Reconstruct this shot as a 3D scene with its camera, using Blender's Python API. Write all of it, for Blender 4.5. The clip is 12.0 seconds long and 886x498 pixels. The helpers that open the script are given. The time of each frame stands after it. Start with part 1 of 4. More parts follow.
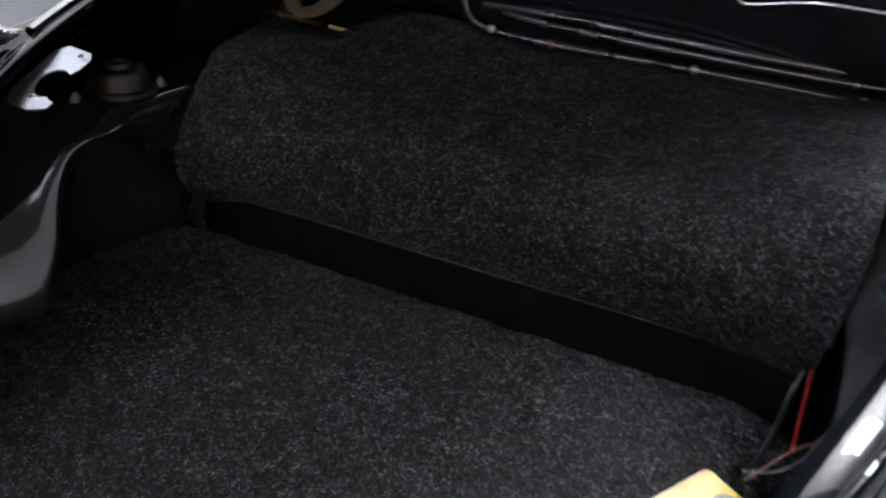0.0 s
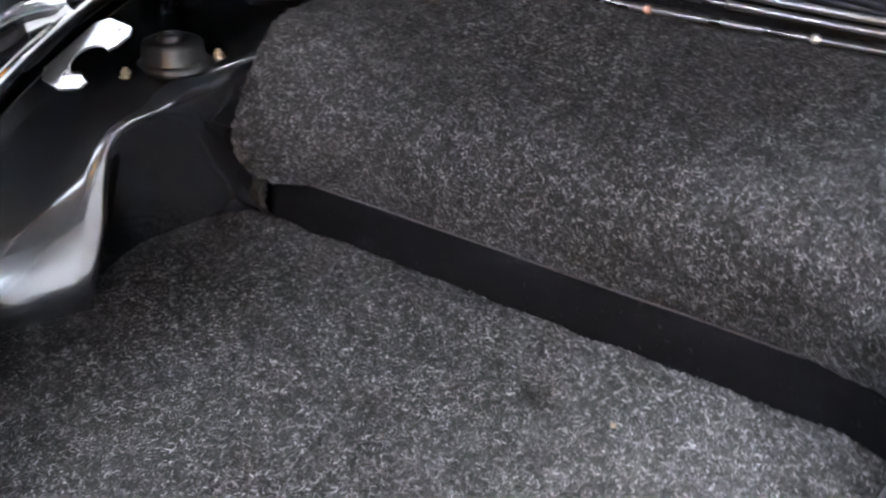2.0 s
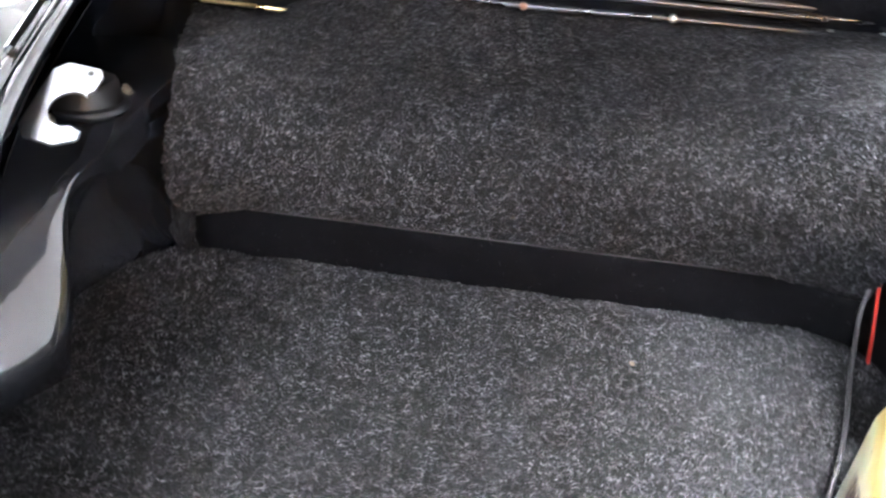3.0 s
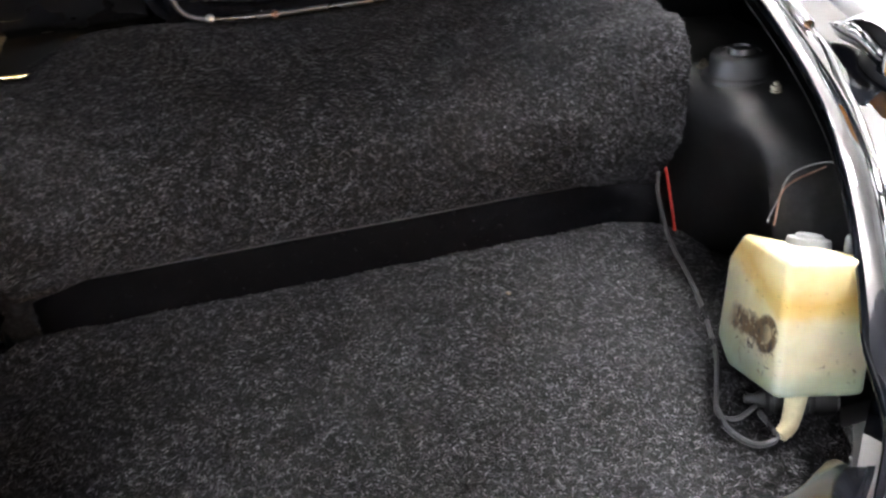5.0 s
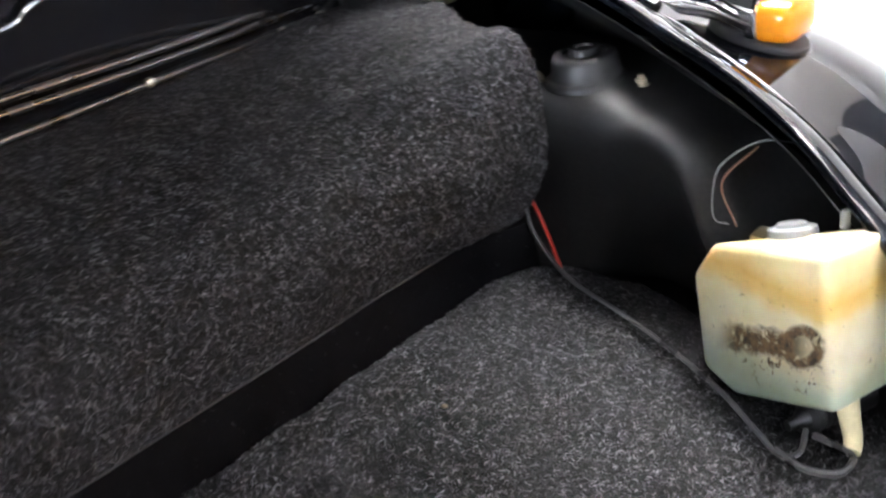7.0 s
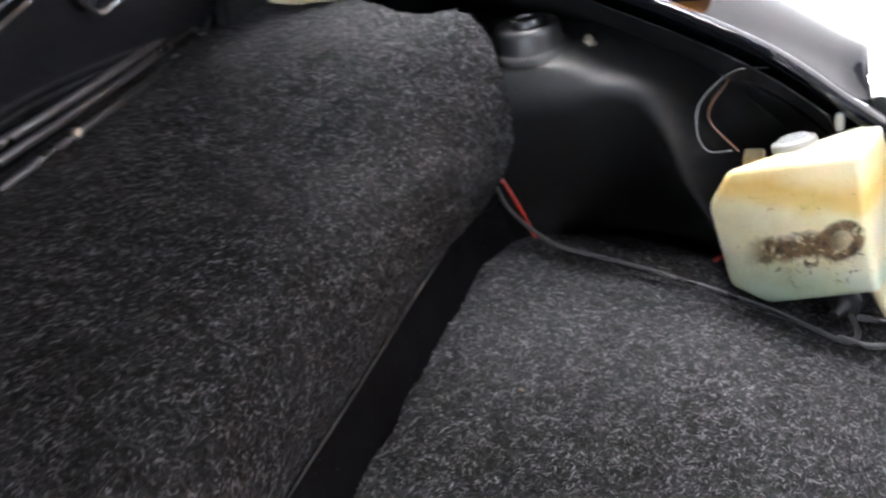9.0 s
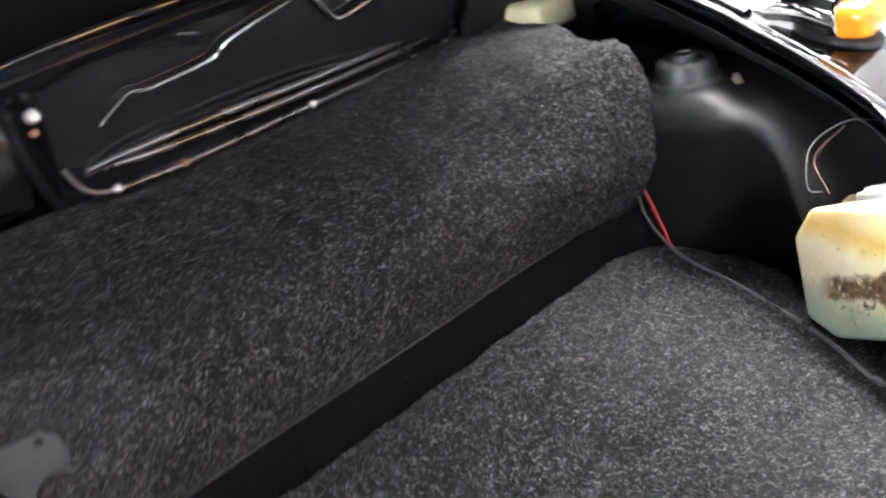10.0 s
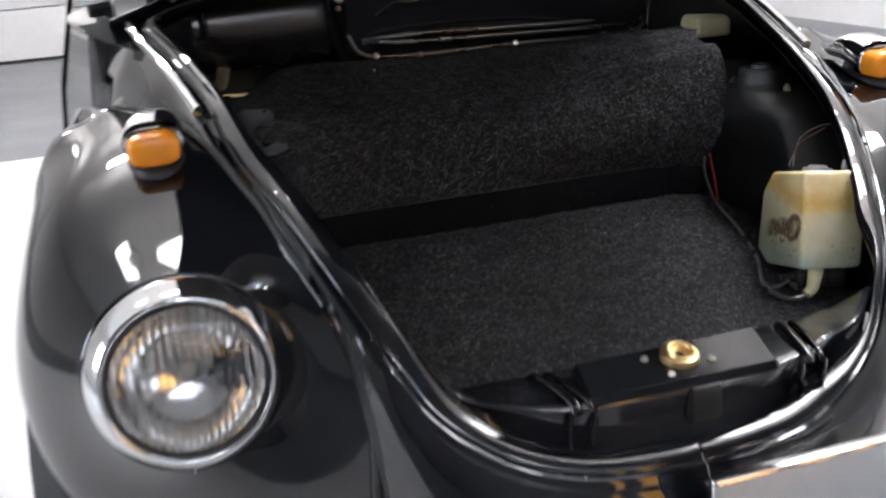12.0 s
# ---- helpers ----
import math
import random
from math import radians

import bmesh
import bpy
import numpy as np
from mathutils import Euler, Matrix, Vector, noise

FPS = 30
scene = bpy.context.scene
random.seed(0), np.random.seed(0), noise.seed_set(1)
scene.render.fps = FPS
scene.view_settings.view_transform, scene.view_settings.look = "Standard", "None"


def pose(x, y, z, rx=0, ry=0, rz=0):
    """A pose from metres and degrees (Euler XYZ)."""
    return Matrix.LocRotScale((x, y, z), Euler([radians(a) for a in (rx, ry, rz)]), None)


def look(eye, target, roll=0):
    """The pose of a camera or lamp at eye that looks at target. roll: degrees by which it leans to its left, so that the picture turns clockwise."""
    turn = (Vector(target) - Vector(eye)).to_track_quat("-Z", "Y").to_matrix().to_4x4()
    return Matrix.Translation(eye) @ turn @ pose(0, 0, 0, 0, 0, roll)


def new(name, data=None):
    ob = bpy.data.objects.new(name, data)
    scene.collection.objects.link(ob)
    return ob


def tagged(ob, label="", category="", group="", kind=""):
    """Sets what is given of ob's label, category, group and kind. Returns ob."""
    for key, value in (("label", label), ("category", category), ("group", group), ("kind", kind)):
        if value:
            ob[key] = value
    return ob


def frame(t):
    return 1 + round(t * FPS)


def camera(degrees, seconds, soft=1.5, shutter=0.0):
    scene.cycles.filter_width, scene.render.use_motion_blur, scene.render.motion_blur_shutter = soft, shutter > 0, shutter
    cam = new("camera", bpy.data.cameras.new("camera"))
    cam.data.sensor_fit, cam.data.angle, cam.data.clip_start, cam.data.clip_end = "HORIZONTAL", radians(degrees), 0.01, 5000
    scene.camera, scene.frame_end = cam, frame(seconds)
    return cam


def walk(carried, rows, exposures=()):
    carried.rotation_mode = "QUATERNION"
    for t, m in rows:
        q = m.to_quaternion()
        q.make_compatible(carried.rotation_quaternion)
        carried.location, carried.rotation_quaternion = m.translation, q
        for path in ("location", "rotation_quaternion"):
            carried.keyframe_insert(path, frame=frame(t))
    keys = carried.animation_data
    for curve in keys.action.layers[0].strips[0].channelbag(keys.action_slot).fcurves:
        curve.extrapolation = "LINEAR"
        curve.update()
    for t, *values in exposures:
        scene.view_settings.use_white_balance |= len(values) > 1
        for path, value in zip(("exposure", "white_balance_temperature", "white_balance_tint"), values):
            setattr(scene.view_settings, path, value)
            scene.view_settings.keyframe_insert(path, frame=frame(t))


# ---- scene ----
cam = camera(49.8, 12.0, soft=2.2, shutter=0.7)
PATH = [
    (0, (0.421, -0.057, 1.241), (-0.406, 1.367, 0.106), -1.8),
    (0.5, (0.434, 0.056, 1.222), (-0.551, 1.341, 0.048), -3.8),
    (1, (0.443, 0.126, 1.205), (-0.667, 1.291, 0.017), -6.0),
    (1.5, (0.44, 0.12, 1.2), (-0.68, 1.278, 0.016), -6.5),
    (2, (0.405, 0.067, 1.202), (-0.608, 1.316, 0.013), -5.9),
    (2.5, (0.283, -0.021, 1.242), (-0.418, 1.381, 0.0), -2.0),
    (2.7, (0.19, -0.081, 1.243), (-0.314, 1.412, 0.011), 0.3),
    (4.3, (-0.057, -0.188, 1.31), (0.071, 1.393, 0.091), -2.1),
    (4.5, (-0.113, -0.205, 1.311), (0.151, 1.362, 0.097), -0.4),
    (5, (-0.149, -0.188, 1.271), (0.278, 1.343, 0.056), -1.6),
    (5.5, (-0.202, -0.146, 1.264), (0.374, 1.317, 0.028), -0.7),
    (6, (-0.244, -0.064, 1.257), (0.481, 1.328, 0.018), -0.1),
    (6.5, (-0.274, 0.035, 1.22), (0.646, 1.356, 0.033), -1.4),
    (7, (-0.288, 0.148, 1.178), (0.86, 1.315, 0.028), -2.9),
    (7.2, (-0.308, 0.178, 1.156), (0.932, 1.278, 0.037), -3.6),
    (8.8, (-0.44, 0.45, 1.141), (1.112, 0.976, -0.006), -2.0),
    (9, (-0.451, 0.421, 1.155), (1.067, 1.041, 0.01), -3.0),
    (9.5, (-0.465, 0.267, 1.188), (0.88, 1.251, 0.082), -6.8),
    (10, (-0.453, 0.075, 1.218), (0.626, 1.382, 0.156), -7.9),
    (10.5, (-0.473, -0.065, 1.223), (0.458, 1.382, 0.203), -4.8),
    (11, (-0.469, -0.251, 1.252), (0.276, 1.309, 0.247), -3.2),
    (11.5, (-0.463, -0.435, 1.278), (0.128, 1.198, 0.286), -2.3),
    (12, (-0.484, -0.622, 1.296), (0.009, 1.053, 0.322), -1.5),
]
from math import cos, sin, pi

# stops of the camera's own exposure along the way
EXPOSURES = [(0, -0.82, 6050, 10), (0.5, 0.38, 6050, 10), (1, 1.13, 6050, 10), (1.5, 1.64, 6050, 10), (2, 1.75, 6100, 10), (2.5, 1.69, 6100, 10), (4.5, 0.93, 6450, 10), (5, 0.38, 6500, 10), (5.5, -0.12, 6500, 10), (6, -0.27, 6500, 10), (6.5, 0.28, 6500, 10), (7, 0.48, 6450, 10), (9, 0.63, 6330, 10), (9.5, 0.73, 6330, 10), (10, 1.03, 6330, 10), (10.5, 1.13, 6330, 10), (11, 0.48, 6330, 10), (11.5, -0.02, 6380, 10), (12, -0.92, 6380, 10)]

# the walk: eye, target, roll; LEVEL tips the fitted frame so that upright things stand upright
LEVEL = Matrix.Translation((0, 0.2, 0.65)) @ pose(0, 0, 0, 10, 0, 0) @ Matrix.Translation((0, -0.2, -0.65))
walk(cam, [(t, LEVEL @ look(eye, target, roll)) for t, eye, target, roll in PATH], EXPOSURES)

# ---- light ----
world = bpy.data.worlds.new("world")
scene.world = world
world.use_nodes = True
world.node_tree.nodes["Background"].inputs[0].default_value = (0.75, 0.85, 1.0, 1)
world.node_tree.nodes["Background"].inputs[1].default_value = 0.15

# ---- materials ----
def mat(name, colour, rough=0.5, metal=0.0, coat=0.0, emit=0.0, trans=0.0, ior=1.5):
    m = bpy.data.materials.new(name)
    m.use_nodes = True
    b = m.node_tree.nodes["Principled BSDF"]
    b.inputs["Base Color"].default_value = (*colour, 1)
    b.inputs["Roughness"].default_value = rough
    b.inputs["Metallic"].default_value = metal
    b.inputs["Coat Weight"].default_value = coat
    b.inputs["Coat Roughness"].default_value = 0.04
    b.inputs["Transmission Weight"].default_value = trans
    b.inputs["IOR"].default_value = ior
    if emit:
        b.inputs["Emission Color"].default_value = (*colour, 1)
        b.inputs["Emission Strength"].default_value = emit
    return m


def nodes(m):
    return m.node_tree.nodes, m.node_tree.links, m.node_tree.nodes["Principled BSDF"]


def noise_tex(m, scale, detail=4.0, rough=0.55, distort=0.0, stretch=None):
    n, l, _ = nodes(m)
    c = n.new("ShaderNodeTexCoord")
    t = n.new("ShaderNodeTexNoise")
    t.inputs["Scale"].default_value, t.inputs["Detail"].default_value = scale, detail
    t.inputs["Roughness"].default_value, t.inputs["Distortion"].default_value = rough, distort
    if stretch:
        mp = n.new("ShaderNodeMapping")
        mp.inputs["Scale"].default_value = stretch
        l.new(c.outputs["Object"], mp.inputs[0])
        l.new(mp.outputs[0], t.inputs[0])
    else:
        l.new(c.outputs["Object"], t.inputs[0])
    return t.outputs["Fac"]


def ramp(m, fac, stops):
    n, l, _ = nodes(m)
    r = n.new("ShaderNodeValToRGB")
    while len(r.color_ramp.elements) < len(stops):
        r.color_ramp.elements.new(0.5)
    for e, (p, c) in zip(r.color_ramp.elements, stops):
        e.position = p
        e.color = (*c, 1) if not isinstance(c, (int, float)) else (c, c, c, 1)
    l.new(fac, r.inputs[0])
    return r.outputs[0]


def mix(m, fac, a, b, kind="MIX"):
    n, l, _ = nodes(m)
    x = n.new("ShaderNodeMix")
    x.data_type, x.blend_type = "RGBA", kind
    for sock, v in ((x.inputs[0], fac), (x.inputs[6], a), (x.inputs[7], b)):
        if isinstance(v, (int, float)):
            sock.default_value = v if sock == x.inputs[0] else (v, v, v, 1)
        elif isinstance(v, tuple):
            sock.default_value = (*v, 1)
        else:
            l.new(v, sock)
    return x.outputs[2]


def put(m, socket, out):
    _, l, b = nodes(m)
    l.new(out, b.inputs[socket])


def bump(m, height, strength=0.3, dist=0.002):
    n, l, b = nodes(m)
    u = n.new("ShaderNodeBump")
    u.inputs["Strength"].default_value, u.inputs["Distance"].default_value = strength, dist
    l.new(height, u.inputs["Height"])
    l.new(u.outputs[0], b.inputs["Normal"])


def worn(name, colour, rough, metal=0.0, coat=0.0, vary=0.25, scale=30.0, dust=0.0):
    """A surface with grain and stains at two scales, and a little dust in its gloss."""
    m = mat(name, colour, rough, metal, coat)
    big, small = noise_tex(m, scale * 0.25, 3), noise_tex(m, scale * 6, 3)
    lo = tuple(c * (1 - vary) for c in colour)
    hi = tuple(min(1, c * (1 + vary) + dust) for c in colour)
    put(m, "Base Color", mix(m, 0.35, ramp(m, big, [(0.3, lo), (0.7, hi)]), ramp(m, small, [(0.35, lo), (0.65, hi)])))
    put(m, "Roughness", ramp(m, big, [(0.3, max(0.02, rough * 0.75)), (0.75, min(1, rough * 1.35))]))
    return m


def mottle(m):
    """Worn and clumped areas of the felt at two scales."""
    n, l, _ = nodes(m)
    a, b = noise_tex(m, 6, 3), noise_tex(m, 42, 2)
    x = n.new("ShaderNodeMath")
    x.operation = "MULTIPLY_ADD"
    x.inputs[1].default_value = 0.55
    l.new(b, x.inputs[0])
    y = n.new("ShaderNodeMath")
    y.operation = "MULTIPLY"
    y.inputs[1].default_value = 0.45
    l.new(a, y.inputs[0])
    l.new(y.outputs[0], x.inputs[2])
    return x.outputs[0]


def carpet_material():
    m = mat("felt_carpet", (0.03, 0.03, 0.032), 0.95)
    clump = noise_tex(m, 190, 2, 0.5, 1.2)
    fibre = noise_tex(m, 480, 2, 0.6, 2.0)
    patch = mottle(m)
    base = ramp(m, clump, [(0.36, (0.0052, 0.0052, 0.0052)), (0.52, (0.0133, 0.0133, 0.0141)), (0.66, (0.0333, 0.0333, 0.0348))])
    fib = ramp(m, fibre, [(0.42, (0.0052, 0.0052, 0.0052)), (0.56, (0.0148, 0.0148, 0.0155)), (0.66, (0.0518, 0.0518, 0.0548))])
    both = mix(m, 0.5, base, fib)
    tone = mix(m, 1.0, both, ramp(m, patch, [(0.36, (0.8000, 0.7850, 0.7700)), (0.64, (1.19, 1.19, 1.22))]), "MULTIPLY")
    put(m, "Base Color", tone)
    bump(m, fibre, 0.9, 0.002)
    _, _, b = nodes(m)
    b.inputs["Specular IOR Level"].default_value = 0.15
    return m


def fibre_material():
    m = mat("felt_fibres", (0.1, 0.1, 0.1), 0.8)
    n, l, b = nodes(m)
    g = n.new("ShaderNodeNewGeometry")
    patch = mottle(m)
    tone = ramp(m, g.outputs["Random Per Island"], [(0.0, (0.0052, 0.0052, 0.0052)), (0.45, (0.0111, 0.0111, 0.0118)), (0.70, (0.0252, 0.0252, 0.0266)), (0.87, (0.0620, 0.0620, 0.0655)), (1.0, (0.1180, 0.1180, 0.1245))])
    put(m, "Base Color", mix(m, 1.0, tone, ramp(m, patch, [(0.36, (0.8000, 0.7850, 0.7700)), (0.64, (1.19, 1.19, 1.22))]), "MULTIPLY"))
    b.inputs["Specular IOR Level"].default_value = 0.2
    return m


FIBRE = fibre_material()
CARPET = carpet_material()
PAINT = worn("black_paint", (0.004, 0.0046, 0.0062), 0.035, 0.0, 0.0, 0.2, 12)
PLATE = worn("black_plate_paint", (0.006, 0.0066, 0.008), 0.20, 0.0, 0.0, 0.2, 12)
nodes(PLATE)[2].inputs["Specular IOR Level"].default_value = 0.16
INNER = worn("black_inner_paint", (0.0085, 0.0096, 0.0126), 0.17, 0.0, 0.9, 0.45, 25, 0.005)
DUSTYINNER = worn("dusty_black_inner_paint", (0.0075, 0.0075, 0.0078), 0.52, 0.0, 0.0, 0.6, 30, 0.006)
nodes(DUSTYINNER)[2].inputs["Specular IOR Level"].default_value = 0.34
DUSTY = worn("dusty_black_paint", (0.011, 0.011, 0.0115), 0.40, 0.0, 0.15, 0.5, 30, 0.004)
DUCT = worn("satin_black_duct", (0.006, 0.0063, 0.0072), 0.27, 0.0, 0.2, 0.35, 30, 0.003)
RUBBER = worn("black_rubber", (0.008, 0.008, 0.0088), 0.5, 0, 0, 0.3, 40, 0.006)
BAND = worn("black_band", (0.0028, 0.0029, 0.0033), 0.6, 0, 0, 0.45, 60, 0.002)
BAND.node_tree.nodes["Principled BSDF"].inputs["Specular IOR Level"].default_value = 0.04
band_lint = noise_tex(BAND, 170, 2, 0.5, 1.0)
band_scuff = noise_tex(BAND, 22, 4, 0.7, 1.5)
put(BAND, "Base Color", mix(BAND, 0.5, ramp(BAND, band_lint, [(0.68, (0.0018, 0.0018, 0.0022)), (0.76, (0.05, 0.05, 0.053))]), ramp(BAND, band_scuff, [(0.45, (0.0015, 0.0016, 0.0020)), (0.72, (0.0045, 0.0046, 0.0055))])))
bump(BAND, band_scuff, 0.25, 0.003)
CHROME = worn("chrome", (0.82, 0.83, 0.84), 0.07, 1.0, 0, 0.06, 40)
STEEL = worn("bare_steel", (0.46, 0.44, 0.40), 0.38, 1.0, 0, 0.25, 60)
DARKSTEEL = worn("dark_bright_metal", (0.20, 0.20, 0.20), 0.22, 0.9, 0, 0.3, 60)
PIPE = worn("dull_dark_pipe_metal", (0.13, 0.13, 0.135), 0.30, 0.85, 0, 0.3, 60)
NUTZINC = worn("dull_zinc", (0.40, 0.36, 0.27), 0.42, 0.85, 0, 0.4, 120)
CAPRUBBER = worn("polished_rubber", (0.008, 0.008, 0.0088), 0.44, 0, 0, 0.3, 40, 0.004)
BRASS = worn("yellow_zinc", (0.72, 0.54, 0.26), 0.30, 1.0, 0, 0.2, 60)
GOLDEN = worn("aged_zinc_strap", (0.14, 0.112, 0.066), 0.5, 0.5, 0, 0.4, 60)
BRACKET = worn("grey_white_plate", (0.27, 0.28, 0.30), 0.30, 0.92, 0, 0.15, 50)
ORANGE = mat("amber_lens", (1.0, 0.34, 0.015), 0.12, 0, 0.6, 0, 0.25)
# grey of the highlight drawn along the step band
HIGHLIGHTLINE = worn("grey_highlight_line", (0.016, 0.016, 0.0165), 0.8, 0, 0, 0.7, 90, 0.02)
CREAM = worn("cream_plastic", (0.62, 0.55, 0.33), 0.4, 0, 0, 0.2, 40)
GREYPLASTIC = worn("grey_plastic", (0.24, 0.25, 0.25), 0.45, 0, 0, 0.2, 60)
CABLE = worn("grey_black_cable", (0.045, 0.045, 0.048), 0.32, 0, 0, 0.4, 80, 0.01)
REDWIRE = worn("red_cable", (0.40, 0.02, 0.012), 0.45, 0, 0, 0.2, 60)
BROWNWIRE = worn("brown_wire", (0.10, 0.045, 0.022), 0.5, 0, 0, 0.2, 60)
WHITEPAINT = worn("white_wall_paint", (0.78, 0.78, 0.77), 0.6, 0, 0, 0.04, 3)
DARKWALL = worn("grey_wall_paint", (0.15, 0.15, 0.155), 0.7, 0, 0, 0.15, 3)
DAYLIGHT = mat("daylight", (0.83, 0.89, 1.0), 0.9, emit=24.0)
# glow of the added ceiling pane that the left wheelhouse mirrors
MILKY = mat("wheelhouse_reflection_glow", (0.78, 0.87, 1.0), 0.5, emit=5.0)
CEILING = worn("ceiling_paint", (0.80, 0.775, 0.73), 0.8, 0, 0, 0.05, 2)
GREYCEILING = worn("grey_ceiling_paint", (0.11, 0.112, 0.118), 0.8, 0, 0, 0.06, 2)
WHITEFLOOR = worn("white_floor_coating", (0.80, 0.80, 0.79), 0.35, 0, 0, 0.05, 3)
GREYFLOOR = worn("grey_floor_coating", (0.17, 0.178, 0.186), 0.4, 0, 0, 0.1, 3)
LAMP = mat("lamp_panel", (0.975, 0.95, 0.99), 0.5, emit=110.0)
UPLAMP = mat("added_uplight", (0.975, 0.95, 0.99), 0.5, emit=620.0)
WARMLAMP = mat("warm_lamp", (1.0, 0.52, 0.14), 0.5, emit=6.5)
RIBGLASS = mat("ribbed_glass", (0.97, 0.98, 0.98), 0.015, trans=1.0, ior=1.45)
REFLECTOR = worn("silvered_bowl", (0.93, 0.93, 0.93), 0.14, 0.95, 0, 0.02, 40)
DARKGLASS = mat("dark_glass", (0.02, 0.025, 0.03), 0.03, 0, 0.5)
LIDBLACK = worn("satin_black_lid", (0.006, 0.006, 0.007), 0.5, 0.0, 0.0, 0.3, 20, 0.001)
TYRE = worn("tyre_rubber", (0.02, 0.02, 0.02), 0.7, 0, 0, 0.3, 30)


def bottle_material():
    m = mat("aged_bottle_plastic", (0.8, 0.75, 0.5), 0.38)
    n, l, b = nodes(m)
    geo = n.new("ShaderNodeTexCoord")
    sep = n.new("ShaderNodeSeparateXYZ")
    l.new(geo.outputs["Object"], sep.inputs[0])
    wob = noise_tex(m, 18, 3)
    add = n.new("ShaderNodeMath")
    add.operation = "MULTIPLY_ADD"
    add.inputs[1].default_value = 0.035
    l.new(wob, add.inputs[0])
    l.new(sep.outputs["Z"], add.inputs[2])
    band = n.new("ShaderNodeMapRange")
    band.inputs["From Min"].default_value, band.inputs["From Max"].default_value = 0.015, 0.165
    l.new(add.outputs[0], band.inputs["Value"])
    tone = ramp(m, band.outputs[0], [(0.0, (0.42, 0.56, 0.47)), (0.2, (0.62, 0.68, 0.52)), (0.32, (0.85, 0.79, 0.56)),
                                     (0.60, (0.88, 0.80, 0.53)), (0.68, (0.83, 0.63, 0.24)), (0.76, (0.78, 0.53, 0.16)), (0.86, (0.86, 0.71, 0.38)), (1.0, (0.90, 0.79, 0.52))])
    specks = ramp(m, noise_tex(m, 95, 4, 0.7, 1.0), [(0.28, (0.25, 0.18, 0.10)), (0.36, (1, 1, 1))])
    blot = ramp(m, noise_tex(m, 22, 3), [(0.3, (0.86, 0.80, 0.66)), (0.6, (1, 1, 1))])
    def window(out, centre, half):
        d = n.new("ShaderNodeMath")
        d.operation = "SUBTRACT"
        d.inputs[1].default_value = centre
        l.new(out, d.inputs[0])
        a = n.new("ShaderNodeMath")
        a.operation = "ABSOLUTE"
        l.new(d.outputs[0], a.inputs[0])
        r = n.new("ShaderNodeMapRange")
        r.inputs["From Min"].default_value, r.inputs["From Max"].default_value = half, half * 0.55
        l.new(a.outputs[0], r.inputs["Value"])
        return r.outputs[0]

    def times(a, b):
        x = n.new("ShaderNodeMath")
        x.operation = "MULTIPLY"
        l.new(a, x.inputs[0])
        l.new(b, x.inputs[1])
        return x.outputs[0]

    def calc(kind, a, b=None, c=None):
        x = n.new("ShaderNodeMath")
        x.operation = kind
        for k, v in enumerate((a, b, c)):
            if isinstance(v, (int, float)):
                x.inputs[k].default_value = v
            elif v is not None:
                l.new(v, x.inputs[k])
        return x.outputs[0]

    # the torn label: a slanting streak that ends in a ring, on the face towards the car's middle
    along, up = sep.outputs["Y"], calc("MULTIPLY_ADD", sep.outputs["Y"], 0.30, sep.outputs["Z"])
    side_face = window(sep.outputs["X"], -0.06, 0.036)
    rag = noise_tex(m, 70, 4, 0.7, 1.5)
    streak = times(window(along, -0.004, 0.050), window(calc("MULTIPLY_ADD", rag, 0.020, up), 0.064, 0.015))
    dy, dz = calc("ADD", along, 0.040), calc("SUBTRACT", up, 0.054)
    far = calc("SQRT", calc("ADD", calc("MULTIPLY", dy, dy), calc("MULTIPLY", dz, dz)))
    ring = window(calc("MULTIPLY_ADD", rag, 0.006, far), 0.0175, 0.007)
    drips = times(times(window(along, -0.030, 0.040), window(up, 0.028, 0.020)), ramp(m, noise_tex(m, 110, 3, 0.7, 1.0), [(0.56, 0.0), (0.62, 1.0)]))
    shape = calc("MAXIMUM", calc("MAXIMUM", streak, ring), drips)
    residue = times(times(shape, side_face), ramp(m, noise_tex(m, 85, 4, 0.65, 1.2), [(0.30, 0.0), (0.44, 1.0)]))
    clean = mix(m, 1.0, mix(m, 1.0, tone, blot, "MULTIPLY"), specks, "MULTIPLY")
    dirt = ramp(m, noise_tex(m, 120, 3), [(0.35, (0.035, 0.022, 0.012)), (0.6, (0.20, 0.12, 0.05))])
    put(m, "Base Color", mix(m, residue, clean, dirt))
    b.inputs["Subsurface Weight"].default_value = 0.25
    b.inputs["Subsurface Radius"].default_value = (0.02, 0.015, 0.008)
    b.inputs["Subsurface Scale"].default_value = 0.5
    return m


BOTTLE = bottle_material()


# ---- mesh helpers ----
def finish(bm, name, material, smooth=True, angle=40):
    bmesh.ops.recalc_face_normals(bm, faces=bm.faces)
    me = bpy.data.meshes.new(name)
    bm.to_mesh(me)
    bm.free()
    me.materials.append(material)
    if smooth:
        me.shade_smooth()
        me.set_sharp_from_angle(angle=radians(angle))
    return me


def part(name, bm, material, parent=None, label="", smooth=True, angle=40):
    ob = new(name, finish(bm, name, material, smooth, angle))
    if parent:
        ob.parent = parent
    if label:
        tagged(ob, label)
    return ob


def thing(name, label, category, at=(0, 0, 0), **more):
    ob = new(name)
    ob.location = at
    bpy.context.view_layer.update()
    return tagged(ob, label, category, **more)


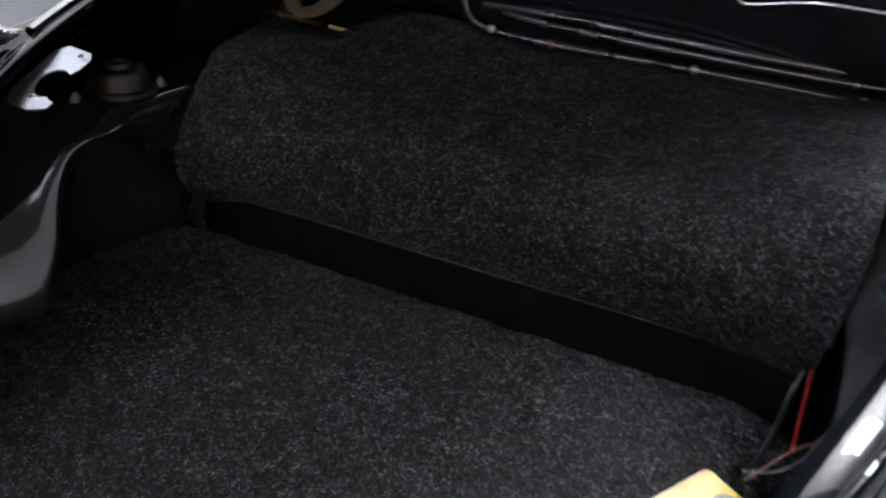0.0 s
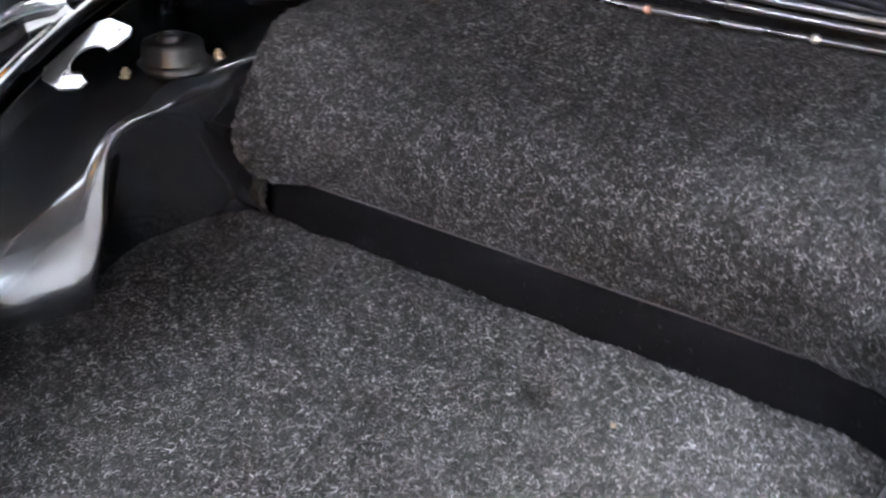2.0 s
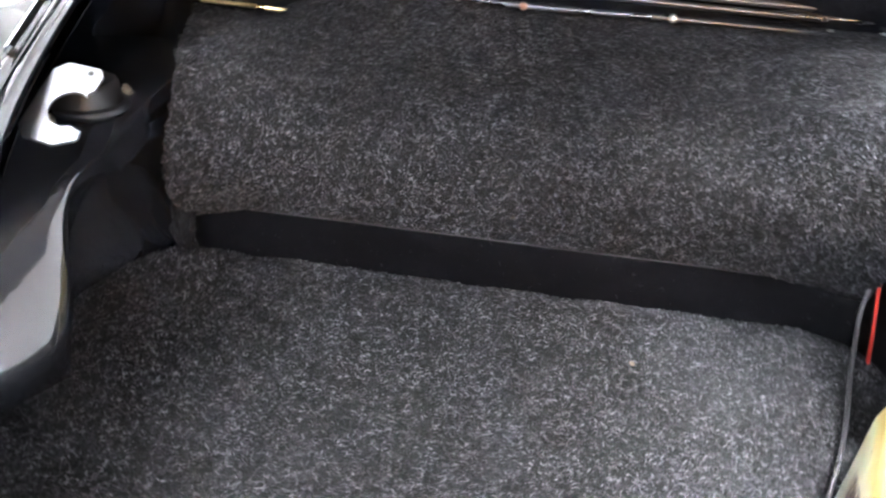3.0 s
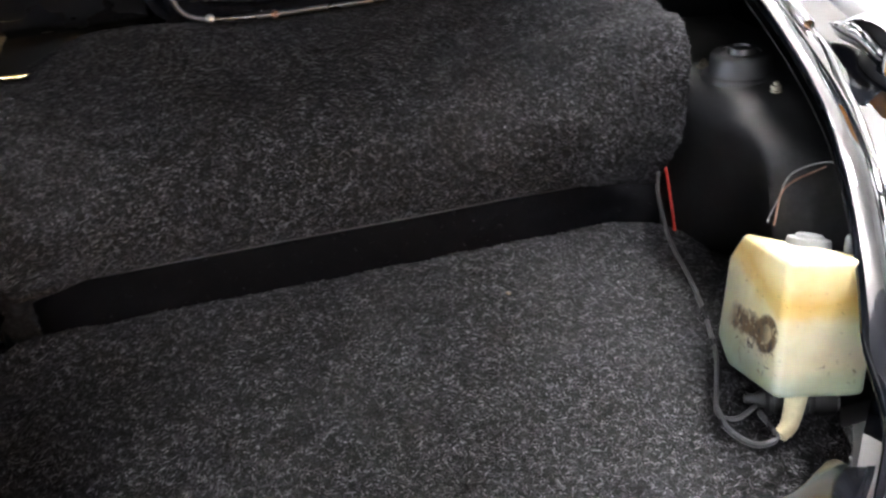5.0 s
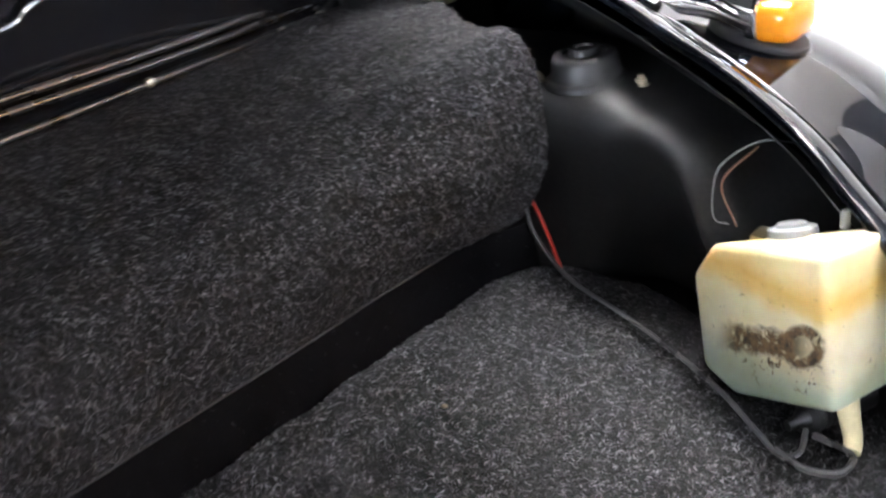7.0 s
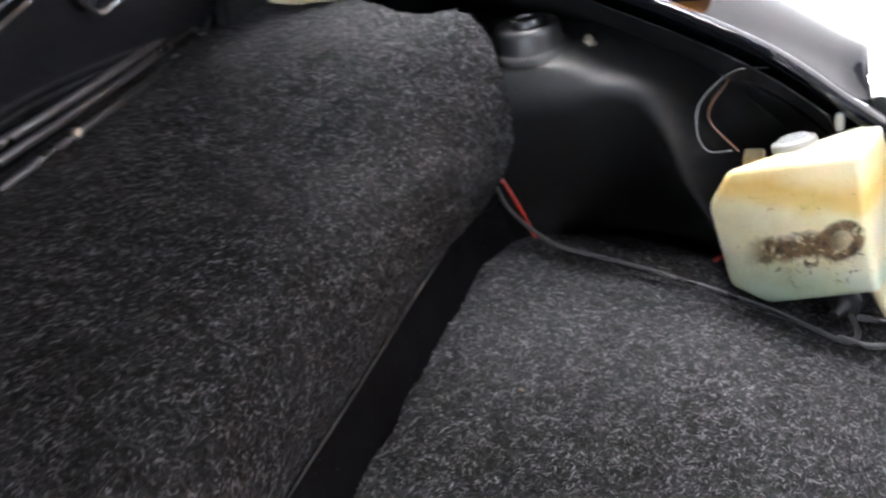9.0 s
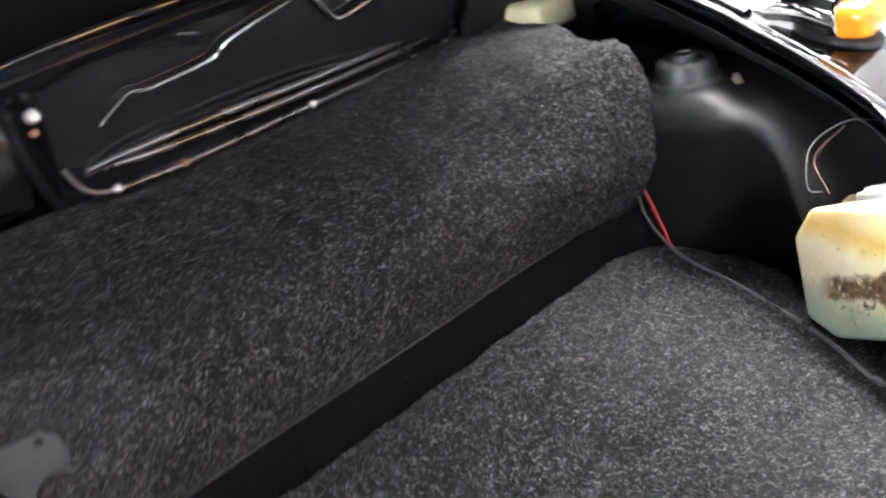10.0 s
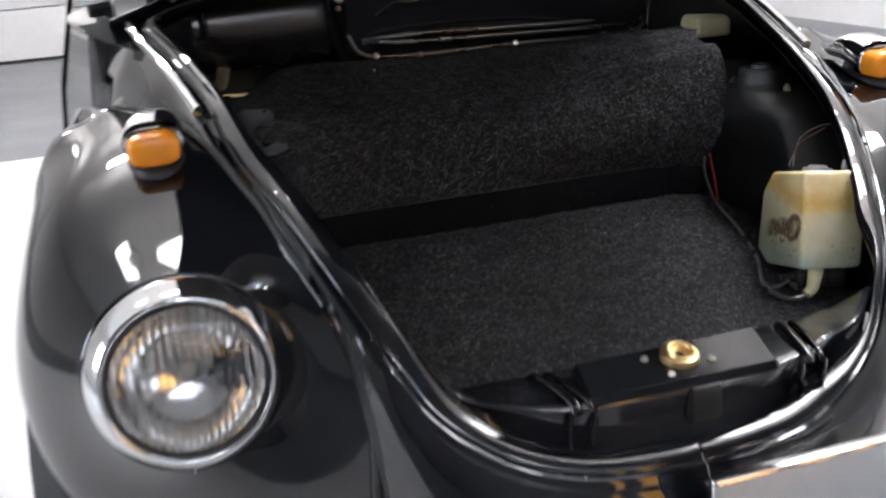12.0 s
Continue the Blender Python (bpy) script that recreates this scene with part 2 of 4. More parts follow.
def spline(points, n):
    """n points evenly along a smooth curve through the given ones."""
    p = [Vector(q) for q in points]
    p = [2 * p[0] - p[1]] + p + [2 * p[-1] - p[-2]]
    fine = []
    for i in range(1, len(p) - 2):
        a, b, c, d = p[i - 1:i + 3]
        for k in range(16):
            t = k / 16
            fine.append(0.5 * (2 * b + (c - a) * t + (2 * a - 5 * b + 4 * c - d) * t * t + (3 * b - a - 3 * c + d) * t ** 3))
    fine.append(p[-2])
    arc = [0.0]
    for a, b in zip(fine, fine[1:]):
        arc.append(arc[-1] + (b - a).length)
    out, j = [], 0
    for i in range(n):
        s = arc[-1] * i / (n - 1)
        while j < len(arc) - 2 and arc[j + 1] < s:
            j += 1
        f = (s - arc[j]) / max(1e-9, arc[j + 1] - arc[j])
        out.append(fine[j].lerp(fine[j + 1], min(1, max(0, f))))
    return out


def grid(rows, closed=False, bm=None):
    """A skin over rows of points."""
    bm = bm or bmesh.new()
    vs = [[bm.verts.new(p) for p in r] for r in rows]
    m = len(vs[0])
    for a, b in zip(vs, vs[1:]):
        for j in range(m if closed else m - 1):
            k = (j + 1) % m
            bm.faces.new((a[j], a[k], b[k], b[j]))
    return bm


def thick(bm, d):
    bmesh.ops.recalc_face_normals(bm, faces=bm.faces)
    bmesh.ops.solidify(bm, geom=bm.faces[:], thickness=d)
    return bm


def slab(rows, d):
    """A sheet of thickness d below the rows of points, closed at its edges."""
    p = np.array([[tuple(q) for q in r] for r in rows])
    n = np.cross(np.gradient(p, axis=0), np.gradient(p, axis=1))
    n /= np.linalg.norm(n, axis=2)[..., None].clip(1e-12)
    if n[..., 2].sum() < 0 or (abs(n[..., 2]).mean() < 0.3 and n[..., 1].sum() > 0):
        n = -n
    low = p - n * d
    loops = [[tuple(v) for v in a] + [tuple(v) for v in b[::-1]] for a, b in zip(p, low)]
    bm = grid(loops, True)
    bm.verts.ensure_lookup_table()
    m, k = p.shape[1], 2 * p.shape[1]
    for base in (0, (p.shape[0] - 1) * k):
        for j in range(m - 1):
            bm.faces.new([bm.verts[base + i] for i in (j, j + 1, k - 2 - j, k - 1 - j)])
    return bm


def tube(points, r, n=48, sides=10, bm=None, flat=1.0, ends=True, taper=0.0):
    p = spline(points, n)
    rows = []
    up = Vector((0, 0, 1))
    last = None
    for i, q in enumerate(p):
        d = (p[min(n - 1, i + 1)] - p[max(0, i - 1)]).normalized()
        if last is None:
            u = d.orthogonal().normalized() if abs(d.z) > 0.95 else d.cross(up).normalized()
        else:
            u = (last - d * last.dot(d)).normalized()
        last = u
        v = d.cross(u)
        rows.append([q + r * (1 - taper * i / (n - 1)) * (cos(2 * pi * k / sides) * u + flat * sin(2 * pi * k / sides) * v) for k in range(sides)])
    bm = grid(rows, True, bm)
    if ends:
        bm.verts.ensure_lookup_table()
        base = len(bm.verts) - n * sides
        bm.faces.new([bm.verts[base + k] for k in range(sides)])
        bm.faces.new([bm.verts[base + (n - 1) * sides + k] for k in range(sides)])
    return bm


def lathe(profile, m=None, sides=32, bm=None):
    """Profile of (radius, height) turned about z, then moved by m."""
    m = m or Matrix()
    rows = [[m @ Vector((r * cos(2 * pi * k / sides), r * sin(2 * pi * k / sides), z)) for k in range(sides)] for r, z in profile]
    return grid(rows, True, bm)


def box(x0, x1, y0, y1, z0, z1, bevel=0.003, seg=2, bm=None):
    b = bmesh.new()
    bmesh.ops.create_cube(b, size=1)
    for v in b.verts:
        v.co = ((x0 + x1) / 2 + v.co.x * (x1 - x0), (y0 + y1) / 2 + v.co.y * (y1 - y0), (z0 + z1) / 2 + v.co.z * (z1 - z0))
    if bevel:
        bmesh.ops.bevel(b, geom=b.edges[:], offset=bevel, segments=seg, affect="EDGES", profile=0.6)
    if bm is None:
        return b
    vs = {v: bm.verts.new(v.co) for v in b.verts}
    for f in b.faces:
        bm.faces.new([vs[v] for v in f.verts])
    b.free()
    return bm


def moved(bm, m):
    bmesh.ops.transform(bm, matrix=m, verts=bm.verts[:])
    return bm


def lerp(table, y):
    """Linear look-up in rows of (key, values...)."""
    if y <= table[0][0]:
        return table[0][1:]
    for a, b in zip(table, table[1:]):
        if y <= b[0]:
            f = (y - a[0]) / (b[0] - a[0])
            return tuple(u + f * (v - u) for u, v in zip(a[1:], b[1:]))
    return table[-1][1:]


def step(a, b, x):
    t = min(1, max(0, (x - a) / (b - a)))
    return t * t * (3 - 2 * t)


def fibres(rows, count, parent, seed):
    """Short curled felt fibres lying on a grid of points, as one mesh."""
    rng = np.random.default_rng(seed)
    p = np.array([[tuple(q) for q in r] for r in rows])
    du, dv = p[1:, :-1] - p[:-1, :-1], p[:-1, 1:] - p[:-1, :-1]
    nrm = np.cross(du, dv)
    area = np.linalg.norm(nrm, axis=2)
    flip = -1 if nrm[..., 2].sum() < 0 else 1
    cum = np.cumsum(area.ravel())
    pick = np.searchsorted(cum, rng.random(count) * cum[-1]).clip(0, area.size - 1)
    a, b = np.unravel_index(pick, area.shape)
    u, v = rng.random((2, count, 1))
    at = p[a, b] + du[a, b] * u + dv[a, b] * v
    n = flip * nrm[a, b] / area[a, b][:, None].clip(1e-12)
    t = rng.normal(size=(count, 3))
    t -= n * (t * n).sum(1)[:, None]
    t /= np.linalg.norm(t, axis=1)[:, None]
    s = np.cross(n, t)
    length = rng.uniform(0.0034, 0.0088, (count, 1))
    bend = rng.normal(0, 1.1, (count, 1))
    lift = rng.uniform(0.0002, 0.0016, (count, 1))
    width = rng.uniform(0.00032, 0.00075, (count, 1))
    verts = []
    for k in (-1, -0.33, 0.33, 1):
        mid = at + t * (0.5 * k * length) + s * (bend * length * 0.35 * (k * k - 0.4)) + n * (lift * (1.1 - 0.9 * abs(k)) + 0.0003)
        wide = s * width * (1 if abs(k) < 0.5 else 0.6) + n * width * 0.3
        verts += [mid - wide, mid + wide]
    verts = np.stack(verts, 1).reshape(-1, 3)
    quad = np.array([[0, 1, 3, 2], [2, 3, 5, 4], [4, 5, 7, 6]])
    faces = (quad[None] + 8 * np.arange(count)[:, None, None]).reshape(-1, 4)
    me = bpy.data.meshes.new("felt_nap")
    me.vertices.add(len(verts))
    me.vertices.foreach_set("co", verts.ravel())
    me.loops.add(faces.size)
    me.loops.foreach_set("vertex_index", faces.ravel())
    me.polygons.add(len(faces))
    me.polygons.foreach_set("loop_start", np.arange(0, faces.size, 4))
    me.update()
    me.validate()
    me.materials.append(FIBRE)
    ob = new("felt_nap", me)
    ob.parent = parent
    return tagged(ob, kind="stuff")


# ---- the garage ----
def plain(name, bm, material, label, category):
    return tagged(part(name, bm, material, None, "", False), label, category, kind="structure")


plain("floor", box(-6, 5, -5, 9.9, -0.1, 0.0, 0), GREYFLOOR, "smooth grey coated garage floor", "floor")
plain("floor_white", box(-3.2, 4.9, -0.45, 4.95, 0.0, 0.004, 0), WHITEFLOOR, "bright white coated floor area under the car", "floor")
plain("wall_north", box(-6, 5, 9.9, 10.1, 0, 3.4, 0), WHITEPAINT, "white painted garage wall behind the car", "wall")
# unseen opening with a glowing sheet outside, added to light the boot
south = bmesh.new()
for x0, x1, z0, z1 in ((-6, 4.0, 0, 3.4), (4.7, 5, 0, 3.4), (4.0, 4.7, 0, 0.9), (4.0, 4.7, 2.5, 3.4)):
    box(x0, x1, -5.2, -5, z0, z1, 0, bm=south)
plain("wall_south", south, DARKWALL, "dark grey garage wall with an unseen window opening", "wall")
plain("window_1", box(3.98, 4.72, -5.16, -5.10, 0.88, 0.94, 0.005), WHITEPAINT, "white sill of an unseen added window", "window")
plain("backdrop", box(2.0, 7.5, -7.1, -7.0, -0.5, 4.5, 0), DAYLIGHT, "glowing daylight sheet added outside an unseen window", "backdrop")
# second unseen opening, added to brighten surfaces that face -x
west = bmesh.new()
for y0, y1, z0, z1 in ((-5, -1.2, 0, 3.4), (1.4, 9.9, 0, 3.4), (-1.2, 1.4, 0, 1.0), (-1.2, 1.4, 2.7, 3.4)):
    box(-6.2, -6, y0, y1, z0, z1, 0, bm=west)
plain("wall_west", west, WHITEPAINT, "white garage wall with a wide opening for added daylight", "wall")
plain("window_2", box(-6.16, -6.10, -1.18, 1.38, 0.98, 1.04, 0.005), WHITEPAINT, "white sill of an unseen added window", "window")
plain("backdrop_west", box(-8.1, -8.0, -5.0, 5.5, -0.5, 4.5, 0), DAYLIGHT, "glowing daylight sheet added outside an unseen window", "backdrop")
plain("wall_east", box(5, 5.2, -5, 9.9, 0, 3.4, 0), WHITEPAINT, "plain white garage wall", "wall")
plain("ceiling", box(-6.2, 5.2, -0.5, 10.1, 3.4, 3.5, 0), CEILING, "pale beige garage ceiling", "ceiling")
# unseen front ceiling, coloured dark so nose, rim and wing reflect less
front_ceiling = bmesh.new()
for x0, x1, y0, y1 in ((-6.2, 5.2, -3.3, -0.5), (-6.2, -1.0, -5.2, -3.3), (2.0, 5.2, -5.2, -3.3), (-1.0, 2.0, -5.2, -4.9)):
    box(x0, x1, y0, y1, 3.4, 3.5, 0, bm=front_ceiling)
plain("ceiling_front", front_ceiling, GREYCEILING, "unseen dark grey front ceiling that keeps reflections dark", "ceiling")

# unseen glowing pane, added so the left wheelhouse reflects a bluish light
reflection_panel = tagged(new("window_3"), "unseen roof panel added for reflections in the left wheelhouse", "window", kind="structure")
part("pane", box(-1.0, 2.0, -4.9, -3.3, 3.46, 3.48, 0), MILKY, reflection_panel, "glowing pane added to brighten the wheelhouse reflection")
for x in (0.0, 1.0):
    part("glazing_bar", box(x - 0.02, x + 0.02, -4.9, -3.3, 3.42, 3.458, 0.004), WHITEPAINT, reflection_panel)

garage_door = thing("garage_door", "white sectional garage door with horizontal panels", "garage door", (-3.0, 9.87, 0))
for i in range(5):
    part("panel", moved(box(-1.7, 1.7, -0.02, 0.02, 0.03 + 0.5 * i, 0.515 + 0.5 * i, 0.008), Matrix()), WHITEPAINT, garage_door)
part("bottom_seal", box(-1.7, 1.7, -0.015, 0.015, 0.0, 0.03, 0.004), RUBBER, garage_door, "black rubber bottom seal")
tagged(garage_door, kind="structure")


def ceiling_light(x, y, w, d):
    t = thing("ceiling_light", "unseen white light panel hung below the ceiling, lit", "ceiling light", (x, y, 3.4), group="ceiling lights")
    for u in (-1, 1):
        part("frame", box(u * (w / 2 + 0.012) - 0.012, u * (w / 2 + 0.012) + 0.012, -d / 2, d / 2, -0.61, -0.55, 0.004), WHITEPAINT, t)
        part("rod", box(u * w * 0.52 - 0.004, u * w * 0.52 + 0.004, -0.004, 0.004, -0.55, 0.0, 0), STEEL, t, "thin steel hanging rod")
    part("diffuser", box(-w / 2, w / 2, -d / 2, d / 2, -0.60, -0.585, 0.002), LAMP, t, "glowing white diffuser")
    part("body", box(-w / 2, w / 2, -d / 2, d / 2, -0.583, -0.568, 0.002), WHITEPAINT, t, "white sheet metal body")
    # upward glow added so the paint reflects a brighter ceiling
    part("top_diffuser", box(-w / 2 + 0.02, w / 2 - 0.02, -d / 2 + 0.02, d / 2 - 0.02, -0.566, -0.554, 0.002), UPLAMP, t, "glowing panel added to brighten the ceiling")
    return t


# the first two show in the wing; the others are added to balance light
for x, y, w, d in ((-1.58, 0.66, 0.36, 0.09), (-0.60, 0.50, 0.48, 0.09), (1.25, 0.42, 0.45, 0.45), (1.90, 0.42, 0.45, 0.45), (1.40, 1.25, 0.45, 0.45), (-1.35, -3.3, 0.36, 0.36), (-0.35, -3.3, 0.36, 0.36), (-1.3, 3.6, 0.45, 0.45), (1.3, 3.6, 0.45, 0.45), (-1.3, 6.6, 0.45, 0.45), (1.3, 6.6, 0.45, 0.45), (3.3, 2.4, 0.45, 0.45), (3.3, 5.2, 0.45, 0.45), (-3.2, 8.6, 0.45, 0.45)):
    ceiling_light(x, y, w, d)

for x, half in ((1.15, 0.08), (1.95, 0.28), (2.72, 0.14), (3.2, 0.06)):
    warm = thing("wall_lamp", "tall warm glowing lamp on the wall", "lamp", (x, -4.94, 1.95), group="warm wall lamps")
    part("mount", box(-half - 0.04, half + 0.04, -0.06, -0.02, -1.04, 1.04, 0.008), WHITEPAINT, warm)
    part("shade", box(-half, half, -0.02, 0.02, -1.0, 1.0, 0.01), WARMLAMP, warm, "glowing warm shade")

# ---- the car ----
car = thing("car", "glossy black rounded classic car with its front lid open", "car")

# the lid opening: inner edge and outer bead of the right half, front to rear
INNER_EDGE = [(0, 0.092, 0.582), (0.08, 0.095, 0.585), (0.14, 0.105, 0.593), (0.20, 0.128, 0.614), (0.245, 0.153, 0.648), (0.272, 0.177, 0.688), (0.292, 0.2, 0.729), (0.32, 0.25, 0.783), (0.343, 0.30, 0.825), (0.364, 0.35, 0.858), (0.383, 0.40, 0.881),
              (0.396, 0.45, 0.902), (0.406, 0.50, 0.921), (0.416, 0.55, 0.937), (0.426, 0.60, 0.950), (0.436, 0.65, 0.962), (0.446, 0.70, 0.973),
              (0.466, 0.80, 0.990), (0.482, 0.87, 1.003), (0.487, 0.905, 1.013), (0.470, 0.928, 1.024), (0.40, 0.930, 1.038), (0.20, 0.925, 1.056), (0, 0.922, 1.062)]
edge = spline(INNER_EDGE, 110)
corner = max(range(len(edge)), key=lambda i: edge[i].x)
side_edge = [(p.y, p.x, p.z) for p in edge[:corner + 1] if p.y > 0.19]


def outward(pts, i):
    d = pts[min(len(pts) - 1, i + 1)] - pts[max(0, i - 1)]
    d.z = 0
    return Vector((d.y, -d.x, 0)).normalized()


def mirrored(rows):
    return [[Vector((-p.x, p.y, p.z)) for p in r] for r in rows]


# the right half of the opening sits a little wider and lower than the left
WIDER = [(0.10, 0.0), (0.20, 0.045), (0.30, 0.065), (0.50, 0.062), (0.60, 0.045), (0.70, 0.025), (0.85, 0.0)]
HUB = Vector((-0.38, -0.50, 1.15))


def widen(co):
    k = lerp(WIDER, co.y)[0] * step(0.12, 0.26, co.x)
    return HUB + (co - HUB) * (1 + k) - Vector((0.05 * k, 0, 0.22 * k))


RIM_PROFILE = [(0.005, -0.014), (0.0015, -0.009), (0.0, -0.004), (0.0012, -0.0008), (0.0035, 0.0004), (0.007, 0.0002), (0.012, -0.0010), (0.017, -0.0030), (0.022, -0.0058), (0.0255, -0.0088), (0.0278, -0.0116),
               (0.0290, -0.0148), (0.0308, -0.0160), (0.0325, -0.0146), (0.0350, -0.0150), (0.0372, -0.0180), (0.0390, -0.0222), (0.041, -0.026)]
rim_rows = []
for i, p in enumerate(edge):
    o = outward(edge, i)
    back = step(0.42, 0.62, p.y) * (1 - step(0.86, 0.92, p.y))
    lip = step(0.905, 0.925, p.y)
    rim_rows.append([p + o * d * (1 - 0.28 * back) + Vector((0, 0, h * (1 if d < 0.018 else 1 - 0.5 * back) * (1 - 0.6 * lip if h < -0.01 and d < 0.005 else 1))) for d, h in RIM_PROFILE])
def corner_fade(y):
    """Where the rolled inner edge fades out round the front corner."""
    return step(0.12, 0.16, y) * (1 - step(0.19, 0.235, y))


right_rows = []
for i, (p, r) in enumerate(zip(edge, rim_rows)):
    g, o = corner_fade(p.y) * (p.y < 0.5), outward(edge, i)
    right_rows.append([q + o * g * max(0, 0.021 - d) * 0.92 - Vector((0, 0, 0.55 * g * max(0, 0.021 - d))) for q, (d, h) in zip(r, RIM_PROFILE)])
for rows in (right_rows, mirrored(rim_rows)):
    part("lid_frame", thick(grid(rows), 0.0012), PAINT, car, "glossy black lid opening frame with a rolled edge", angle=28)

# inner wings under the frame
for sgn in (1, -1):
    rows = []
    for i, p in enumerate(edge[:corner + 6]):
        if p.x < (0.345 if sgn > 0 else 0.30):
            continue
        o = outward(edge, i)
        f = step(0.18, 0.40, p.y) * (1 - step(0.85, 0.95, p.y) * 0.6)
        w = 0.02 + 0.125 * f
        rows.append([Vector((sgn * v.x, v.y, v.z)) for v in (p + o * 0.006 + Vector((0, 0, -0.026)), p + o * (0.016 + 0.03 * f) + Vector((0, 0, -0.065)), p + o * (0.02 + 0.09 * f) + Vector((0, 0, -0.12)),
                                                             Vector((p.x + o.x * w, p.y + o.y * w, max(0.62, p.z - 0.2))), Vector((p.x + o.x * w, p.y + o.y * w, 0.54)))])
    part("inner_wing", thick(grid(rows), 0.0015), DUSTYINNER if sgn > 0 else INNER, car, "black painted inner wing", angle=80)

# front sill with the lock plate: a lip at the carpet, a flat top, a crease and a wall down to the gutter
LIP = [(0, 0.206, 0.630), (0.10, 0.206, 0.630), (0.19, 0.208, 0.631), (0.262, 0.222, 0.628), (0.296, 0.240, 0.624), (0.318, 0.254, 0.622)]
CREASE = [(0, 0.112, 0.634), (0.10, 0.112, 0.634), (0.15, 0.119, 0.635), (0.19, 0.133, 0.637), (0.227, 0.154, 0.641), (0.262, 0.180, 0.650), (0.290, 0.206, 0.672), (0.304, 0.220, 0.686)]
for sgn in (1, -1):
    narrow = 1.0 if sgn > 0 else 0.86
    lip, crease = spline(LIP, 40), spline(CREASE, 40)
    gutter = spline([widen(p + outward(edge, i) * 0.017 * corner_fade(p.y) - Vector((0, 0, 0.014 * corner_fade(p.y)))) if sgn > 0 else p for i, p in enumerate(edge) if p.x <= 0.283 and p.y < 0.3], 40)
    rows = []
    for i, (a, b, c) in enumerate(zip(crease, lip, gutter)):
        a, b = (Vector((p.x * (1 - (1 - narrow) * i / 39), p.y, p.z)) for p in (a, b))
        f = step(22, 39, i)
        deep = c + Vector((-0.1 * c.x, 0.014, -0.026)) * (1 - f)
        front = a.lerp(c + Vector((-0.004, 0.004, -0.004)), f)
        pts = [b + Vector((0.004 * f, 0.0046, -0.06)), b + Vector((0, 0.0045, -0.006)), b + Vector((0, 0.0040, -0.0034)), b + Vector((0, 0.0024, -0.0010)), b, front.lerp(b, 0.72), front.lerp(b, 0.4) + Vector((0, 0, -0.004 * f)),
               front.lerp(b, 0.1), front, front + Vector((0, -0.0025, -0.0015)) * (1 - f), front + Vector((0, -0.0045, -0.006)) * (1 - f), front.lerp(deep, 0.5) + Vector((0, 0.004, -0.002)), deep, c + Vector((0, 0.003, -0.029 + 0.022 * f))]
        rows.append([Vector((sgn * p.x, p.y, p.z)) for p in pts])
    part("front_sill", thick(grid(rows), 0.0012), INNER, car, "black painted front sill below the lid", angle=60)

plate_bm = bmesh.new()
outline = [(-0.113, 0.108), (0.122, 0.104), (0.146, 0.192), (-0.096, 0.192)]
low_v = [plate_bm.verts.new((x, y, 0.626)) for x, y in outline]
top_v = [plate_bm.verts.new((x, y, 0.6425 + 0.06 * (y - 0.15))) for x, y in outline]
plate_bm.faces.new(low_v[::-1])
plate_bm.faces.new(top_v)
for i in range(4):
    plate_bm.faces.new((low_v[i], low_v[(i + 1) % 4], top_v[(i + 1) % 4], top_v[i]))
bmesh.ops.bevel(plate_bm, geom=plate_bm.edges[:], offset=0.006, segments=1, affect="EDGES")
plate = part("lock_plate", plate_bm, PLATE, car, "raised black lock plate", smooth=False)
plate_m = Matrix.Translation((0.021, 0.153, 0.6435)) @ pose(0, 0, 0, 5, 0, 0)
part("lock_ring", lathe([(0.0060, 0.0010), (0.0062, 0.0038), (0.0082, 0.0042), (0.0086, 0.0066), (0.0108, 0.0070), (0.0112, 0.0094), (0.0124, 0.0112), (0.0146, 0.0116), (0.0160, 0.0100), (0.0166, 0.0078), (0.0200, 0.0074), (0.0216, 0.0062), (0.0222, 0.0040), (0.0222, -0.012)], plate_m @ pose(0, 0, 0.002, 8, 0, 0), 48), BRASS, plate, "yellow zinc lock ring with a stepped bore", angle=35)
# the bore's shade is a flat black disc
part("lock_hole", lathe([(0.0, 0.0012), (0.0062, 0.0012)], plate_m @ pose(0, 0, 0.002, 8, 0, 0), 24), BAND, plate, "black disc as the shade inside the lock opening")
for dx, dy in ((-0.038, 0.012), (0.018, 0.029), (-0.025, -0.027), (0.033, -0.014)):
    part("rivet", lathe([(0, 0.003), (0.003, 0.0026), (0.0046, 0.001), (0.005, -0.001)], plate_m @ Matrix.Translation((dx, dy, 0)), 12), STEEL, plate)
part("catch_housing", moved(box(-0.018, 0.020, -0.010, 0.012, -0.045, 0.0, 0.006), Matrix.Translation((0.026, 0.110, 0.632))), RUBBER, car, "dull black catch housing below the lock")
for x0, lean in ((-0.124, -0.018), (0.160, 0.026)):
    for dx, w in ((0.0, 0.0065), (0.0165, 0.0035)):
        fold = tube([(x0 + dx + lean * v, 0.106 + 0.098 * v, 0.6345 + 0.005 * math.sin(pi * v) - (0.006 if v in (0.0, 1.0) else 0.0)) for v in (0.0, 0.08, 0.3, 0.6, 0.92, 1.0)], w, 16, 10, flat=0.55)
        part("clip", fold, PAINT, car, "pressed black fold across the sill")
    part("stay", tube([(x0 - 0.010, 0.106, 0.632), (x0 - 0.013, 0.102, 0.60), (x0 - 0.012, 0.100, 0.565)], 0.0035, 10, 8), PAINT, car)
    part("stay", tube([(x0 + 0.020, 0.106, 0.632), (x0 + 0.014, 0.102, 0.60), (x0 + 0.010, 0.100, 0.565)], 0.0035, 10, 8), PAINT, car)

